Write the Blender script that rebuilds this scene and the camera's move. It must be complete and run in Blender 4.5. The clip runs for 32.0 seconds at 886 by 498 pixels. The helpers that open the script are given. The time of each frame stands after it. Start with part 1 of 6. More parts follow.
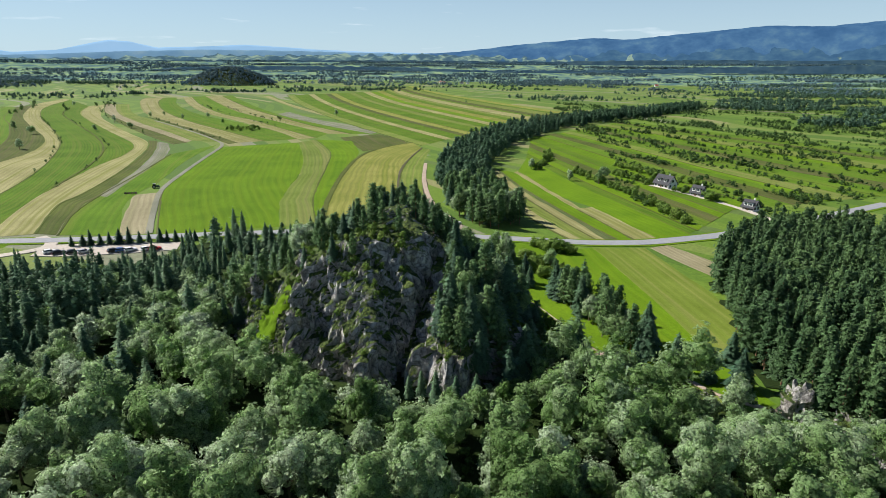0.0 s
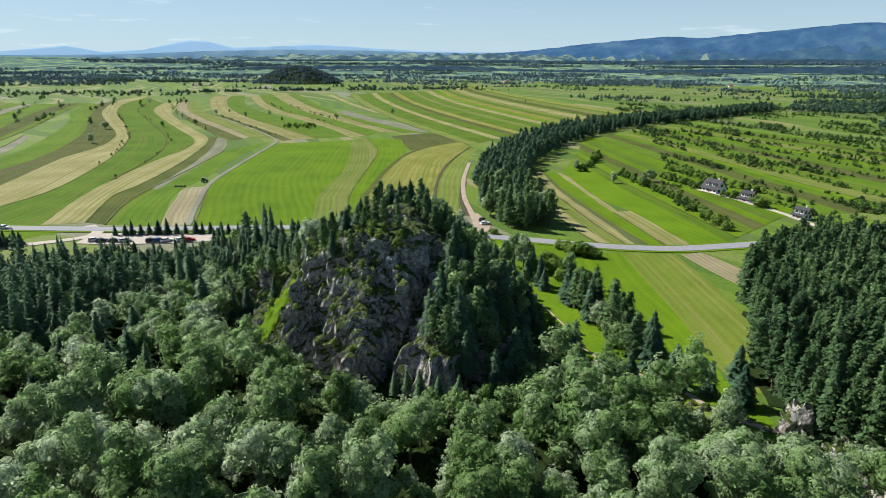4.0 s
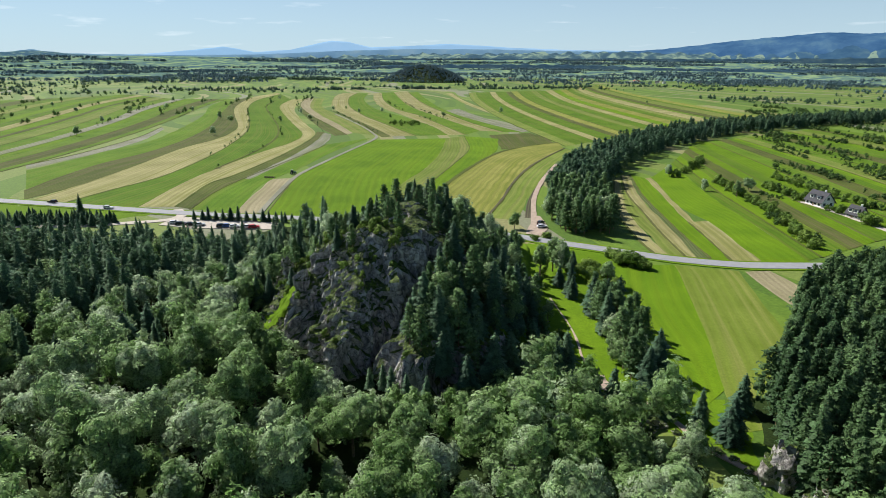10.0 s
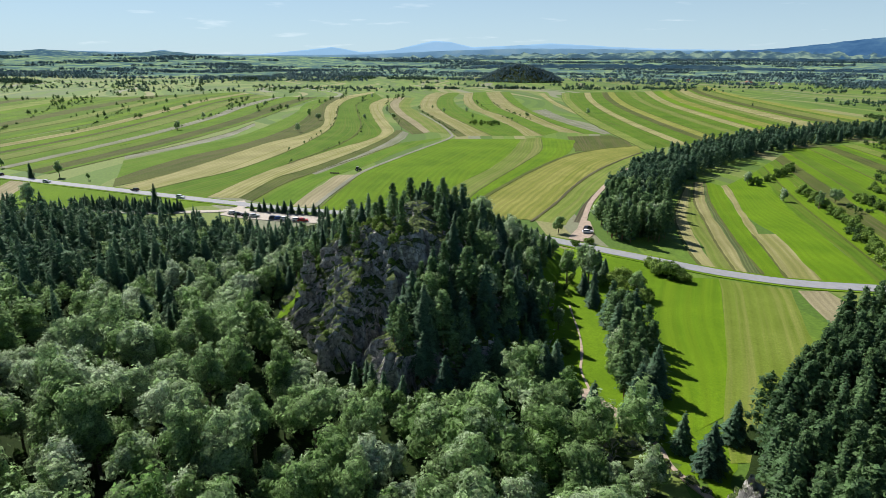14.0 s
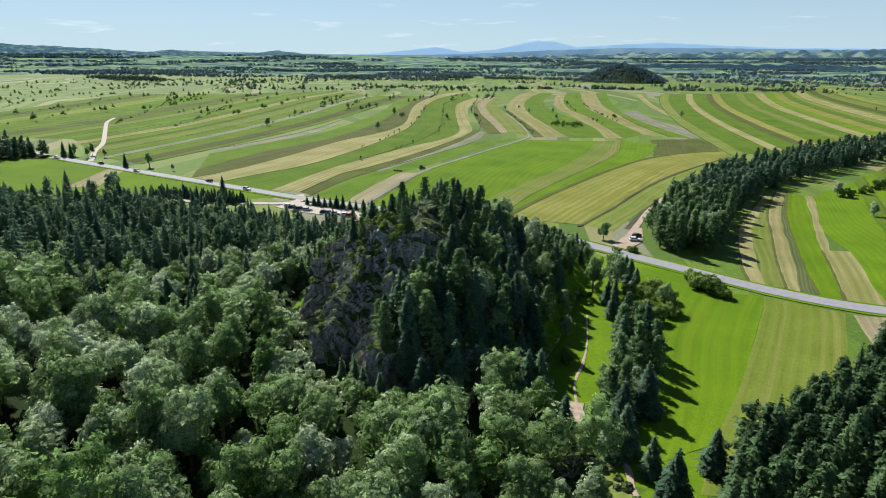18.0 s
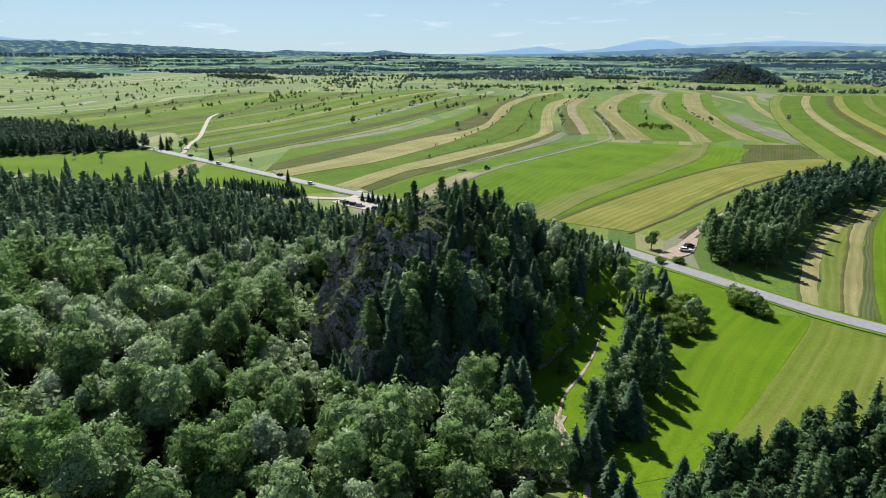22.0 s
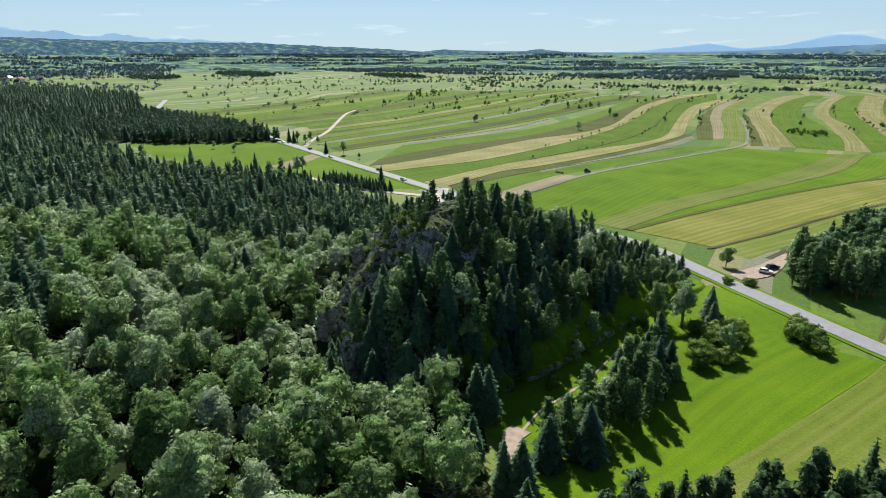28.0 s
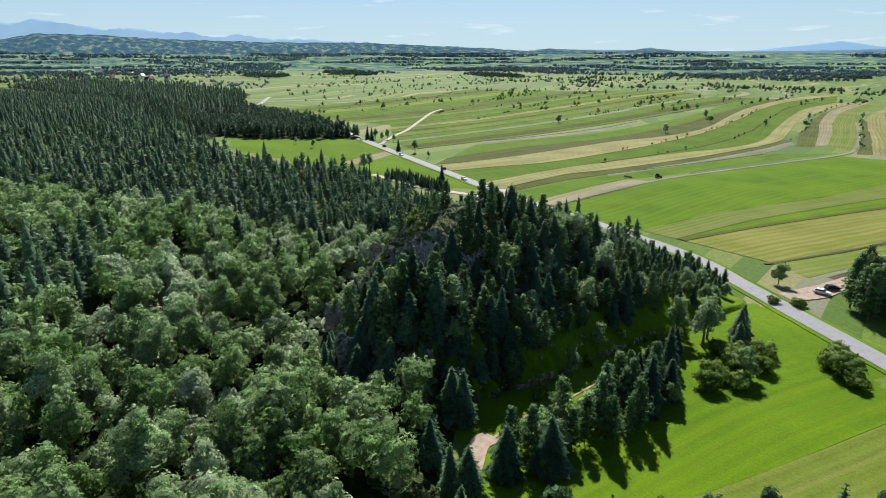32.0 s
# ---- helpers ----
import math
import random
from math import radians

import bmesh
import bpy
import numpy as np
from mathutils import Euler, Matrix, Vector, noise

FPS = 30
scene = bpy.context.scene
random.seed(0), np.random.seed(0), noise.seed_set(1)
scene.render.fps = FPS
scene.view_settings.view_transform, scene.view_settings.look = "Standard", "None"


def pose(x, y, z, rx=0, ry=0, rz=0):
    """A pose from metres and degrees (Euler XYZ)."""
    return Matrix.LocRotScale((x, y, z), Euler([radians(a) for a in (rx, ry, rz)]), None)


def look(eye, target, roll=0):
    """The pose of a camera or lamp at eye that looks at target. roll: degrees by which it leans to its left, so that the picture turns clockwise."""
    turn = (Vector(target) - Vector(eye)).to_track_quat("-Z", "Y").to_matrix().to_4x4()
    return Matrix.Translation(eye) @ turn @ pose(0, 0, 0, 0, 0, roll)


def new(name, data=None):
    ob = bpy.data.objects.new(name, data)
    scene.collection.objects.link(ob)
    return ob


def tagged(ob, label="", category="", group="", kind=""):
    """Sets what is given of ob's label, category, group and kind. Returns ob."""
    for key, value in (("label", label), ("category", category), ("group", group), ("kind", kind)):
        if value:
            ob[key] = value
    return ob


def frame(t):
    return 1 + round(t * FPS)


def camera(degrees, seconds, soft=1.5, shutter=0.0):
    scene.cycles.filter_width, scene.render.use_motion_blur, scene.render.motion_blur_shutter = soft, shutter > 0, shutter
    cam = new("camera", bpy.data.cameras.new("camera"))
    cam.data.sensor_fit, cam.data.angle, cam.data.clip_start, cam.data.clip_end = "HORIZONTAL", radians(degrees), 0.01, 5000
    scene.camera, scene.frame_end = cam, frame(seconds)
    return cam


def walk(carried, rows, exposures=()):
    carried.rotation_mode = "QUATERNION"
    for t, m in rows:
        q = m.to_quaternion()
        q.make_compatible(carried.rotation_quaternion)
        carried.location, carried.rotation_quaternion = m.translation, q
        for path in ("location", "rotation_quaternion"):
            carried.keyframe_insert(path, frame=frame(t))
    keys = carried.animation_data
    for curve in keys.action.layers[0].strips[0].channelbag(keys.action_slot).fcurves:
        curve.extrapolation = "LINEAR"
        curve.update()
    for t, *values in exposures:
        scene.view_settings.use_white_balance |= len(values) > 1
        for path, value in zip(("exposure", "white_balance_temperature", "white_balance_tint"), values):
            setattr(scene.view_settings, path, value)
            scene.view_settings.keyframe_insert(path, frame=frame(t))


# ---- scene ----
cam = camera(72.3, 32.0, 0.7)
METRES, EYE, TILT, LEAN, TURN = 165.0, 65.5, -1.4, 0.9, 0.0
ROWS = [
    (0.0, 0.0, 0.0, 0.0, 0.23, -15.46, -0.83),
    (0.5, 0.0101, 0.0003, 0.0001, 0.92, -15.48, -0.85),
    (1.0, 0.0206, 0.0008, 0.0004, 1.64, -15.51, -0.89),
    (1.5, 0.0315, 0.0013, 0.0004, 2.38, -15.5, -0.91),
    (2.0, 0.0426, 0.002, 0.0005, 3.14, -15.53, -0.93),
    (2.5, 0.0541, 0.0028, 0.0006, 3.93, -15.54, -0.95),
    (3.0, 0.0659, 0.004, 0.0008, 4.74, -15.56, -0.97),
    (3.5, 0.0779, 0.0052, 0.0009, 5.56, -15.58, -0.98),
    (5.5, 0.1289, 0.0125, 0.002, 9.1, -15.7, -1.04),
    (6.0, 0.1425, 0.015, 0.0022, 10.05, -15.71, -1.06),
    (6.5, 0.156, 0.0178, 0.0026, 11.0, -15.75, -1.07),
    (7.0, 0.1701, 0.0209, 0.0028, 11.99, -15.76, -1.07),
    (7.5, 0.1842, 0.0243, 0.0029, 13.01, -15.8, -1.11),
    (8.0, 0.1989, 0.0281, 0.0032, 14.04, -15.82, -1.11),
    (8.5, 0.2136, 0.0324, 0.0034, 15.08, -15.83, -1.13),
    (9.0, 0.2285, 0.0368, 0.004, 16.16, -15.87, -1.13),
    (9.5, 0.2436, 0.0417, 0.0044, 17.27, -15.9, -1.16),
    (10.0, 0.2587, 0.047, 0.0049, 18.4, -15.94, -1.21),
    (10.5, 0.2744, 0.0527, 0.0052, 19.56, -15.95, -1.19),
    (11.0, 0.2902, 0.0589, 0.0055, 20.74, -15.97, -1.22),
    (11.5, 0.3058, 0.0654, 0.0059, 21.94, -15.99, -1.25),
    (12.0, 0.3213, 0.0722, 0.0063, 23.12, -16.02, -1.28),
    (12.5, 0.3355, 0.0788, 0.0066, 24.22, -16.05, -1.32),
    (13.0, 0.3507, 0.0864, 0.0071, 25.4, -16.09, -1.34),
    (13.5, 0.3659, 0.094, 0.0076, 26.58, -16.13, -1.36),
    (14.0, 0.3803, 0.102, 0.0081, 27.75, -16.17, -1.4),
    (14.5, 0.3949, 0.1102, 0.0084, 28.91, -16.19, -1.42),
    (16.5, 0.4511, 0.1471, 0.0098, 33.61, -16.33, -1.5),
    (17.0, 0.4645, 0.1568, 0.0105, 34.78, -16.38, -1.53),
    (17.5, 0.4782, 0.1667, 0.011, 35.98, -16.4, -1.56),
    (18.0, 0.4914, 0.1769, 0.0115, 37.16, -16.44, -1.57),
    (18.5, 0.5042, 0.1874, 0.0121, 38.35, -16.49, -1.6),
    (19.0, 0.5171, 0.1982, 0.0126, 39.53, -16.52, -1.62),
    (19.5, 0.5295, 0.2092, 0.0131, 40.72, -16.57, -1.62),
    (20.0, 0.542, 0.2205, 0.0137, 41.92, -16.61, -1.62),
    (20.5, 0.5541, 0.232, 0.0144, 43.11, -16.65, -1.63),
    (21.0, 0.5659, 0.2437, 0.0149, 44.31, -16.68, -1.64),
    (21.5, 0.5777, 0.2558, 0.0155, 45.51, -16.72, -1.62),
    (22.0, 0.5891, 0.2678, 0.0162, 46.7, -16.76, -1.63),
    (22.5, 0.6003, 0.2802, 0.0166, 47.89, -16.8, -1.62),
    (23.0, 0.611, 0.2928, 0.0173, 49.08, -16.85, -1.62),
    (23.5, 0.6217, 0.3057, 0.0177, 50.28, -16.87, -1.6),
    (24.0, 0.6321, 0.3188, 0.0184, 51.47, -16.9, -1.59),
    (24.5, 0.6423, 0.3321, 0.0189, 52.67, -16.94, -1.58),
    (25.0, 0.6522, 0.3456, 0.0195, 53.88, -16.99, -1.56),
    (25.5, 0.6618, 0.3592, 0.0201, 55.04, -17.02, -1.55),
    (27.5, 0.6975, 0.4161, 0.0229, 59.82, -17.21, -1.51),
    (28.0, 0.7057, 0.4308, 0.0235, 61.02, -17.25, -1.51),
    (28.5, 0.7135, 0.4455, 0.0241, 62.23, -17.29, -1.52),
    (29.0, 0.721, 0.4604, 0.0248, 63.42, -17.33, -1.52),
    (29.5, 0.7282, 0.4755, 0.0254, 64.63, -17.36, -1.51),
    (30.0, 0.735, 0.4906, 0.0261, 65.82, -17.4, -1.5),
    (30.5, 0.7416, 0.5059, 0.0267, 67.01, -17.43, -1.5),
    (31.0, 0.7479, 0.5213, 0.0275, 68.21, -17.48, -1.49),
    (31.5, 0.754, 0.5368, 0.0282, 69.4, -17.53, -1.49),
    (32.0, 0.7597, 0.5525, 0.029, 70.61, -17.57, -1.5),
]
walk(cam, [(t, pose(0, 0, EYE, TILT, LEAN, TURN) @ pose(METRES * x, METRES * y, METRES * z, 90 + pitch, roll, yaw)) for t, x, y, z, yaw, pitch, roll in ROWS])

# ---- light ----
SUN_EL, SUN_AZ = radians(44), math.atan2(-0.93, 0.37)
world = bpy.data.worlds.new("sky")
scene.world = world
world.use_nodes = True
wn = world.node_tree.nodes
sky = wn.new("ShaderNodeTexSky")
sky.sky_type, sky.sun_disc = "NISHITA", False
sky.sun_elevation, sky.sun_rotation = SUN_EL, SUN_AZ
sky.altitude, sky.air_density, sky.dust_density, sky.ozone_density = 1500, 1.0, 0.0, 4.0
wn["Background"].inputs["Strength"].default_value = 0.06
wl = world.node_tree.links
wc = wn.new("ShaderNodeTexCoord")
wm = wn.new("ShaderNodeMapping")
wm.inputs["Scale"].default_value = (7, 7, 60)
wl.new(wc.outputs["Generated"], wm.inputs["Vector"])
cloud = wn.new("ShaderNodeTexNoise")
cloud.inputs["Scale"].default_value, cloud.inputs["Detail"].default_value = 1.6, 5
wl.new(wm.outputs[0], cloud.inputs["Vector"])
cr = wn.new("ShaderNodeValToRGB")
cr.color_ramp.elements[0].position, cr.color_ramp.elements[1].position = 0.63, 0.8
cr.color_ramp.elements[1].color = (0.3, 0.3, 0.3, 1)
wl.new(cloud.outputs[0], cr.inputs[0])
cm = wn.new("ShaderNodeMix")
cm.data_type = "RGBA"
wl.new(cr.outputs[0], cm.inputs[0])
ws = wn.new("ShaderNodeSeparateXYZ")
wl.new(wc.outputs["Generated"], ws.inputs[0])
wh = wn.new("ShaderNodeValToRGB")
wh.color_ramp.elements[0].position, wh.color_ramp.elements[1].position = 0.0, 0.3
wh.color_ramp.elements[0].color, wh.color_ramp.elements[1].color = (0.85, 0.85, 0.85, 1), (0, 0, 0, 1)
wl.new(ws.outputs[2], wh.inputs[0])
haze = wn.new("ShaderNodeMix")
haze.data_type = "RGBA"
wl.new(wh.outputs[0], haze.inputs[0])
wl.new(sky.outputs["Color"], haze.inputs[6])
haze.inputs[7].default_value = (5.6, 7.6, 9.0, 1)
wl.new(haze.outputs[2], cm.inputs[6])
cm.inputs[7].default_value = (14, 14.5, 15, 1)
wl.new(cm.outputs[2], wn["Background"].inputs["Color"])
sun = new("sun", bpy.data.lights.new("sun", "SUN"))
sun.data.energy, sun.data.angle, sun.data.color = 5.0, radians(0.53), (1.0, 0.97, 0.925)
sun.matrix_world = look((0, 0, 300), (0 - 300 * math.sin(SUN_AZ) * math.cos(SUN_EL), 0 - 300 * math.cos(SUN_AZ) * math.cos(SUN_EL), 300 - 300 * math.sin(SUN_EL)))
scene.view_settings.exposure = 0.62


# ---- materials ----
def material(name, rough=0.8):
    m = bpy.data.materials.new(name)
    m.use_nodes = True
    b = m.node_tree.nodes["Principled BSDF"]
    b.inputs["Roughness"].default_value = rough
    b.inputs["Specular IOR Level"].default_value = 0.25
    return m, m.node_tree.nodes, m.node_tree.links, b


def ramp(nodes, stops, mode="LINEAR"):
    r = nodes.new("ShaderNodeValToRGB")
    r.color_ramp.interpolation = mode
    els = r.color_ramp.elements
    while len(els) < len(stops):
        els.new(0.5)
    for e, (p, c) in zip(els, stops):
        e.position, e.color = p, (*c, 1)
    return r


def noise_tex(nodes, links, vec, scale, detail=4, rough=0.55):
    n = nodes.new("ShaderNodeTexNoise")
    n.inputs["Scale"].default_value, n.inputs["Detail"].default_value = scale, detail
    n.inputs["Roughness"].default_value = rough
    if vec:
        links.new(vec, n.inputs["Vector"])
    return n


def mix(nodes, links, fac, a, b, mode="MIX"):
    n = nodes.new("ShaderNodeMix")
    n.data_type, n.blend_type = "RGBA", mode
    for sock, v in ((n.inputs[0], fac), (n.inputs[6], a), (n.inputs[7], b)):
        if isinstance(v, (int, float)):
            sock.default_value = v
        elif isinstance(v, tuple):
            sock.default_value = (*v, 1)
        else:
            links.new(v, sock)
    return n.outputs[2]


def maths(nodes, links, op, a, b=0.0, clamp=False):
    n = nodes.new("ShaderNodeMath")
    n.operation, n.use_clamp = op, clamp
    for sock, v in ((n.inputs[0], a), (n.inputs[1], b)):
        if isinstance(v, (int, float)):
            sock.default_value = v
        else:
            links.new(v, sock)
    return n.outputs[0]


def bump(nodes, links, bsdf, height, strength, dist):
    n = nodes.new("ShaderNodeBump")
    n.inputs["Strength"].default_value, n.inputs["Distance"].default_value = strength, dist
    links.new(height, n.inputs["Height"])
    links.new(n.outputs[0], bsdf.inputs["Normal"])


def position(nodes):
    return nodes.new("ShaderNodeNewGeometry").outputs["Position"]


def foliage(name, a, b, c, through_light=0.3, patch=0.09, leaf=4.0, gaps=0.62):
    """Leaves: three tones, mixed by tree, by clump and by leaf."""
    m, nodes, links, bsdf = material(name, 0.6)
    bsdf.inputs["Specular IOR Level"].default_value = 0.12
    pos = position(nodes)
    info = nodes.new("ShaderNodeObjectInfo").outputs["Random"]
    isl = nodes.new("ShaderNodeNewGeometry").outputs["Random Per Island"]
    n1 = noise_tex(nodes, links, pos, patch, 2)
    n2 = noise_tex(nodes, links, pos, 0.9, 2)
    flat = nodes.new("ShaderNodeMapping")
    flat.inputs["Scale"].default_value = (1, 1, 0)
    links.new(pos, flat.inputs["Vector"])
    tree = nodes.new("ShaderNodeTexVoronoi")
    tree.inputs["Scale"].default_value = 0.14
    links.new(flat.outputs[0], tree.inputs["Vector"])
    tint = nodes.new("ShaderNodeSeparateXYZ")
    links.new(tree.outputs["Color"], tint.inputs[0])
    v = maths(nodes, links, "ADD", maths(nodes, links, "ADD", maths(nodes, links, "MULTIPLY", info, 0.4), maths(nodes, links, "MULTIPLY", tint.outputs[0], 0.6)), maths(nodes, links, "MULTIPLY", n1.outputs[0], 0.7))
    v = maths(nodes, links, "ADD", v, maths(nodes, links, "MULTIPLY", n2.outputs[0], 0.3))
    v = maths(nodes, links, "SUBTRACT", v, 0.48, True)
    r = ramp(nodes, [(0.0, a), (0.5, b), (1.0, c)])
    links.new(v, r.inputs[0])
    vor = nodes.new("ShaderNodeTexVoronoi")
    vor.inputs["Scale"].default_value = leaf
    links.new(pos, vor.inputs["Vector"])
    tone = nodes.new("ShaderNodeSeparateXYZ")
    links.new(vor.outputs["Color"], tone.inputs[0])
    spread = maths(nodes, links, "ADD", maths(nodes, links, "MULTIPLY", isl, 0.55), maths(nodes, links, "MULTIPLY", tone.outputs[0], 0.85))
    spread = maths(nodes, links, "ADD", spread, 0.38)
    sc = nodes.new("ShaderNodeVectorMath")
    sc.operation = "SCALE"
    links.new(r.outputs[0], sc.inputs[0])
    links.new(spread, sc.inputs["Scale"])
    links.new(sc.outputs[0], bsdf.inputs["Base Color"])
    tr = nodes.new("ShaderNodeBsdfTranslucent")
    links.new(sc.outputs[0], tr.inputs["Color"])
    mx = nodes.new("ShaderNodeMixShader")
    mx.inputs[0].default_value = through_light
    links.new(bsdf.outputs[0], mx.inputs[1])
    links.new(tr.outputs[0], mx.inputs[2])
    solid = mx.outputs[0]
    if gaps:
        air = nodes.new("ShaderNodeBsdfTransparent")
        cut = nodes.new("ShaderNodeMixShader")
        links.new(maths(nodes, links, "LESS_THAN", vor.outputs["Distance"], gaps), cut.inputs[0])
        links.new(air.outputs[0], cut.inputs[1])
        links.new(solid, cut.inputs[2])
        solid = cut.outputs[0]
    links.new(solid, nodes["Material Output"].inputs["Surface"])
    return m


def turf(name, a, b, c, row=0.0, streak=None, row_depth=0.25, clump=1.2):
    """A field surface: two tones in broad patches, a third in tufts, mowing rows and long streaks that run with the strip."""
    m, nodes, links, bsdf = material(name, 0.95)
    bsdf.inputs["Specular IOR Level"].default_value = 0.08
    a, b, c = (tuple(v * 0.73 * k for v in col) for col, k in ((a, 0.9), (b, 1.08), (c, 1.0)))
    pos = position(nodes)
    big = noise_tex(nodes, links, pos, 0.035, 4)
    fine = noise_tex(nodes, links, pos, clump, 4, 0.7)
    r = ramp(nodes, [(0.35, a), (0.65, b)])
    links.new(big.outputs[0], r.inputs[0])
    f = ramp(nodes, [(0.4, (0, 0, 0)), (0.75, (1, 1, 1))])
    links.new(fine.outputs[0], f.inputs[0])
    col = mix(nodes, links, maths(nodes, links, "MULTIPLY", f.outputs[0], 0.6), r.outputs[0], c)
    if row:
        run = nodes.new("ShaderNodeUVMap")
        info = nodes.new("ShaderNodeObjectInfo").outputs["Random"]
        mp = nodes.new("ShaderNodeMapping")
        mp.inputs["Scale"].default_value = (1, 0.012, 1)
        links.new(run.outputs[0], mp.inputs["Vector"])
        off = nodes.new("ShaderNodeCombineXYZ")
        links.new(maths(nodes, links, "MULTIPLY", info, 90.0), off.inputs[2])
        links.new(off.outputs[0], mp.inputs["Location"])
        n = noise_tex(nodes, links, mp.outputs[0], 0.28, 4, 0.6)
        s = ramp(nodes, [(0.47, (0, 0, 0)), (0.6, (1, 1, 1))])
        links.new(n.outputs[0], s.inputs[0])
        col = mix(nodes, links, maths(nodes, links, "MULTIPLY", s.outputs[0], 0.7), col, tuple(v * 0.73 for v in (streak or c)))
        w = nodes.new("ShaderNodeTexWave")
        w.inputs["Scale"].default_value = 0.314 / row
        w.inputs["Distortion"].default_value = 3.0
        w.inputs["Detail"].default_value = 3
        w.inputs["Detail Scale"].default_value = 0.4
        links.new(mp.outputs[0], w.inputs["Vector"])
        n3 = noise_tex(nodes, links, mp.outputs[0], 1.7, 2)
        shade = maths(nodes, links, "MULTIPLY", w.outputs[1], row_depth)
        shade = maths(nodes, links, "ADD", shade, maths(nodes, links, "MULTIPLY", n3.outputs[0], 0.3))
        shade = maths(nodes, links, "SUBTRACT", maths(nodes, links, "ADD", maths(nodes, links, "MULTIPLY", info, 0.16), 1.07), shade)
        sc = nodes.new("ShaderNodeVectorMath")
        sc.operation = "SCALE"
        links.new(col, sc.inputs[0])
        links.new(shade, sc.inputs["Scale"])
        col = sc.outputs[0]
    grain = noise_tex(nodes, links, pos, 2.6, 5, 0.8)
    gr = ramp(nodes, [(0.3, (0.72, 0.72, 0.72)), (0.55, (1.0, 1.0, 1.0)), (0.75, (1.28, 1.24, 1.2))])
    links.new(grain.outputs[0], gr.inputs[0])
    col = mix(nodes, links, 1.0, col, gr.outputs[0], "MULTIPLY")
    links.new(col, bsdf.inputs["Base Color"])
    bump(nodes, links, bsdf, fine.outputs[0], 0.5, 0.25)
    return m


def plain(name, colour, rough=0.6, metal=0.0, wear=0.15, scale=3.0):
    """Paint, plaster, tar and the like, slightly uneven."""
    m, nodes, links, bsdf = material(name, rough)
    n = noise_tex(nodes, links, position(nodes), scale, 5)
    low = tuple(v * (1 - wear) for v in colour)
    high = tuple(min(1, v * (1 + wear)) for v in colour)
    r = ramp(nodes, [(0.3, low), (0.7, high)])
    links.new(n.outputs[0], r.inputs[0])
    links.new(r.outputs[0], bsdf.inputs["Base Color"])
    bsdf.inputs["Metallic"].default_value = metal
    return m


def strip_ground():
    """Pasture cut into long narrow holdings, each with a tone of its own."""
    m, nodes, links, bsdf = material("pasture", 0.9)
    pos = position(nodes)
    warp = noise_tex(nodes, links, pos, 0.0016, 1)
    sep = nodes.new("ShaderNodeSeparateXYZ")
    links.new(pos, sep.inputs[0])
    bend = maths(nodes, links, "MULTIPLY", maths(nodes, links, "SUBTRACT", warp.outputs[0], 0.5), 520)
    u = maths(nodes, links, "ADD", maths(nodes, links, "MULTIPLY", sep.outputs[0], 0.78), maths(nodes, links, "MULTIPLY", sep.outputs[1], 0.52))
    u = maths(nodes, links, "ADD", u, bend)
    v = maths(nodes, links, "SUBTRACT", maths(nodes, links, "MULTIPLY", sep.outputs[1], 0.78), maths(nodes, links, "MULTIPLY", sep.outputs[0], 0.62))
    iu = maths(nodes, links, "FLOOR", maths(nodes, links, "DIVIDE", u, 13.0))
    shift = nodes.new("ShaderNodeTexWhiteNoise")
    shift.noise_dimensions = "1D"
    links.new(iu, shift.inputs["W"])
    iv = maths(nodes, links, "FLOOR", maths(nodes, links, "ADD", maths(nodes, links, "DIVIDE", v, 420.0), maths(nodes, links, "MULTIPLY", shift.outputs[0], 5.0)))
    cell = nodes.new("ShaderNodeTexWhiteNoise")
    cell.noise_dimensions = "2D"
    cmb = nodes.new("ShaderNodeCombineXYZ")
    links.new(iu, cmb.inputs[0])
    links.new(iv, cmb.inputs[1])
    links.new(cmb.outputs[0], cell.inputs["Vector"])
    r = ramp(nodes, [(0.0, GRASS), (0.24, (0.15, 0.25, 0.018)), (0.45, (0.085, 0.17, 0.014)), (0.64, (0.2, 0.26, 0.05)), (0.82, (0.32, 0.3, 0.13)), (0.88, (0.12, 0.18, 0.04)), (0.96, (0.27, 0.27, 0.18))], "CONSTANT")
    links.new(cell.outputs[0], r.inputs[0])
    big = noise_tex(nodes, links, pos, 0.006, 3)
    fine = noise_tex(nodes, links, pos, 0.8, 4, 0.7)
    base = mix(nodes, links, big.outputs[0], GRASS, (0.17, 0.23, 0.05))
    col = mix(nodes, links, 0.85, base, r.outputs[0])
    f = ramp(nodes, [(0.4, (0.58, 0.58, 0.58)), (0.7, (0.85, 0.85, 0.85))])
    links.new(fine.outputs[0], f.inputs[0])
    col = mix(nodes, links, 1.0, col, f.outputs[0], "MULTIPLY")
    links.new(col, bsdf.inputs["Base Color"])
    return m


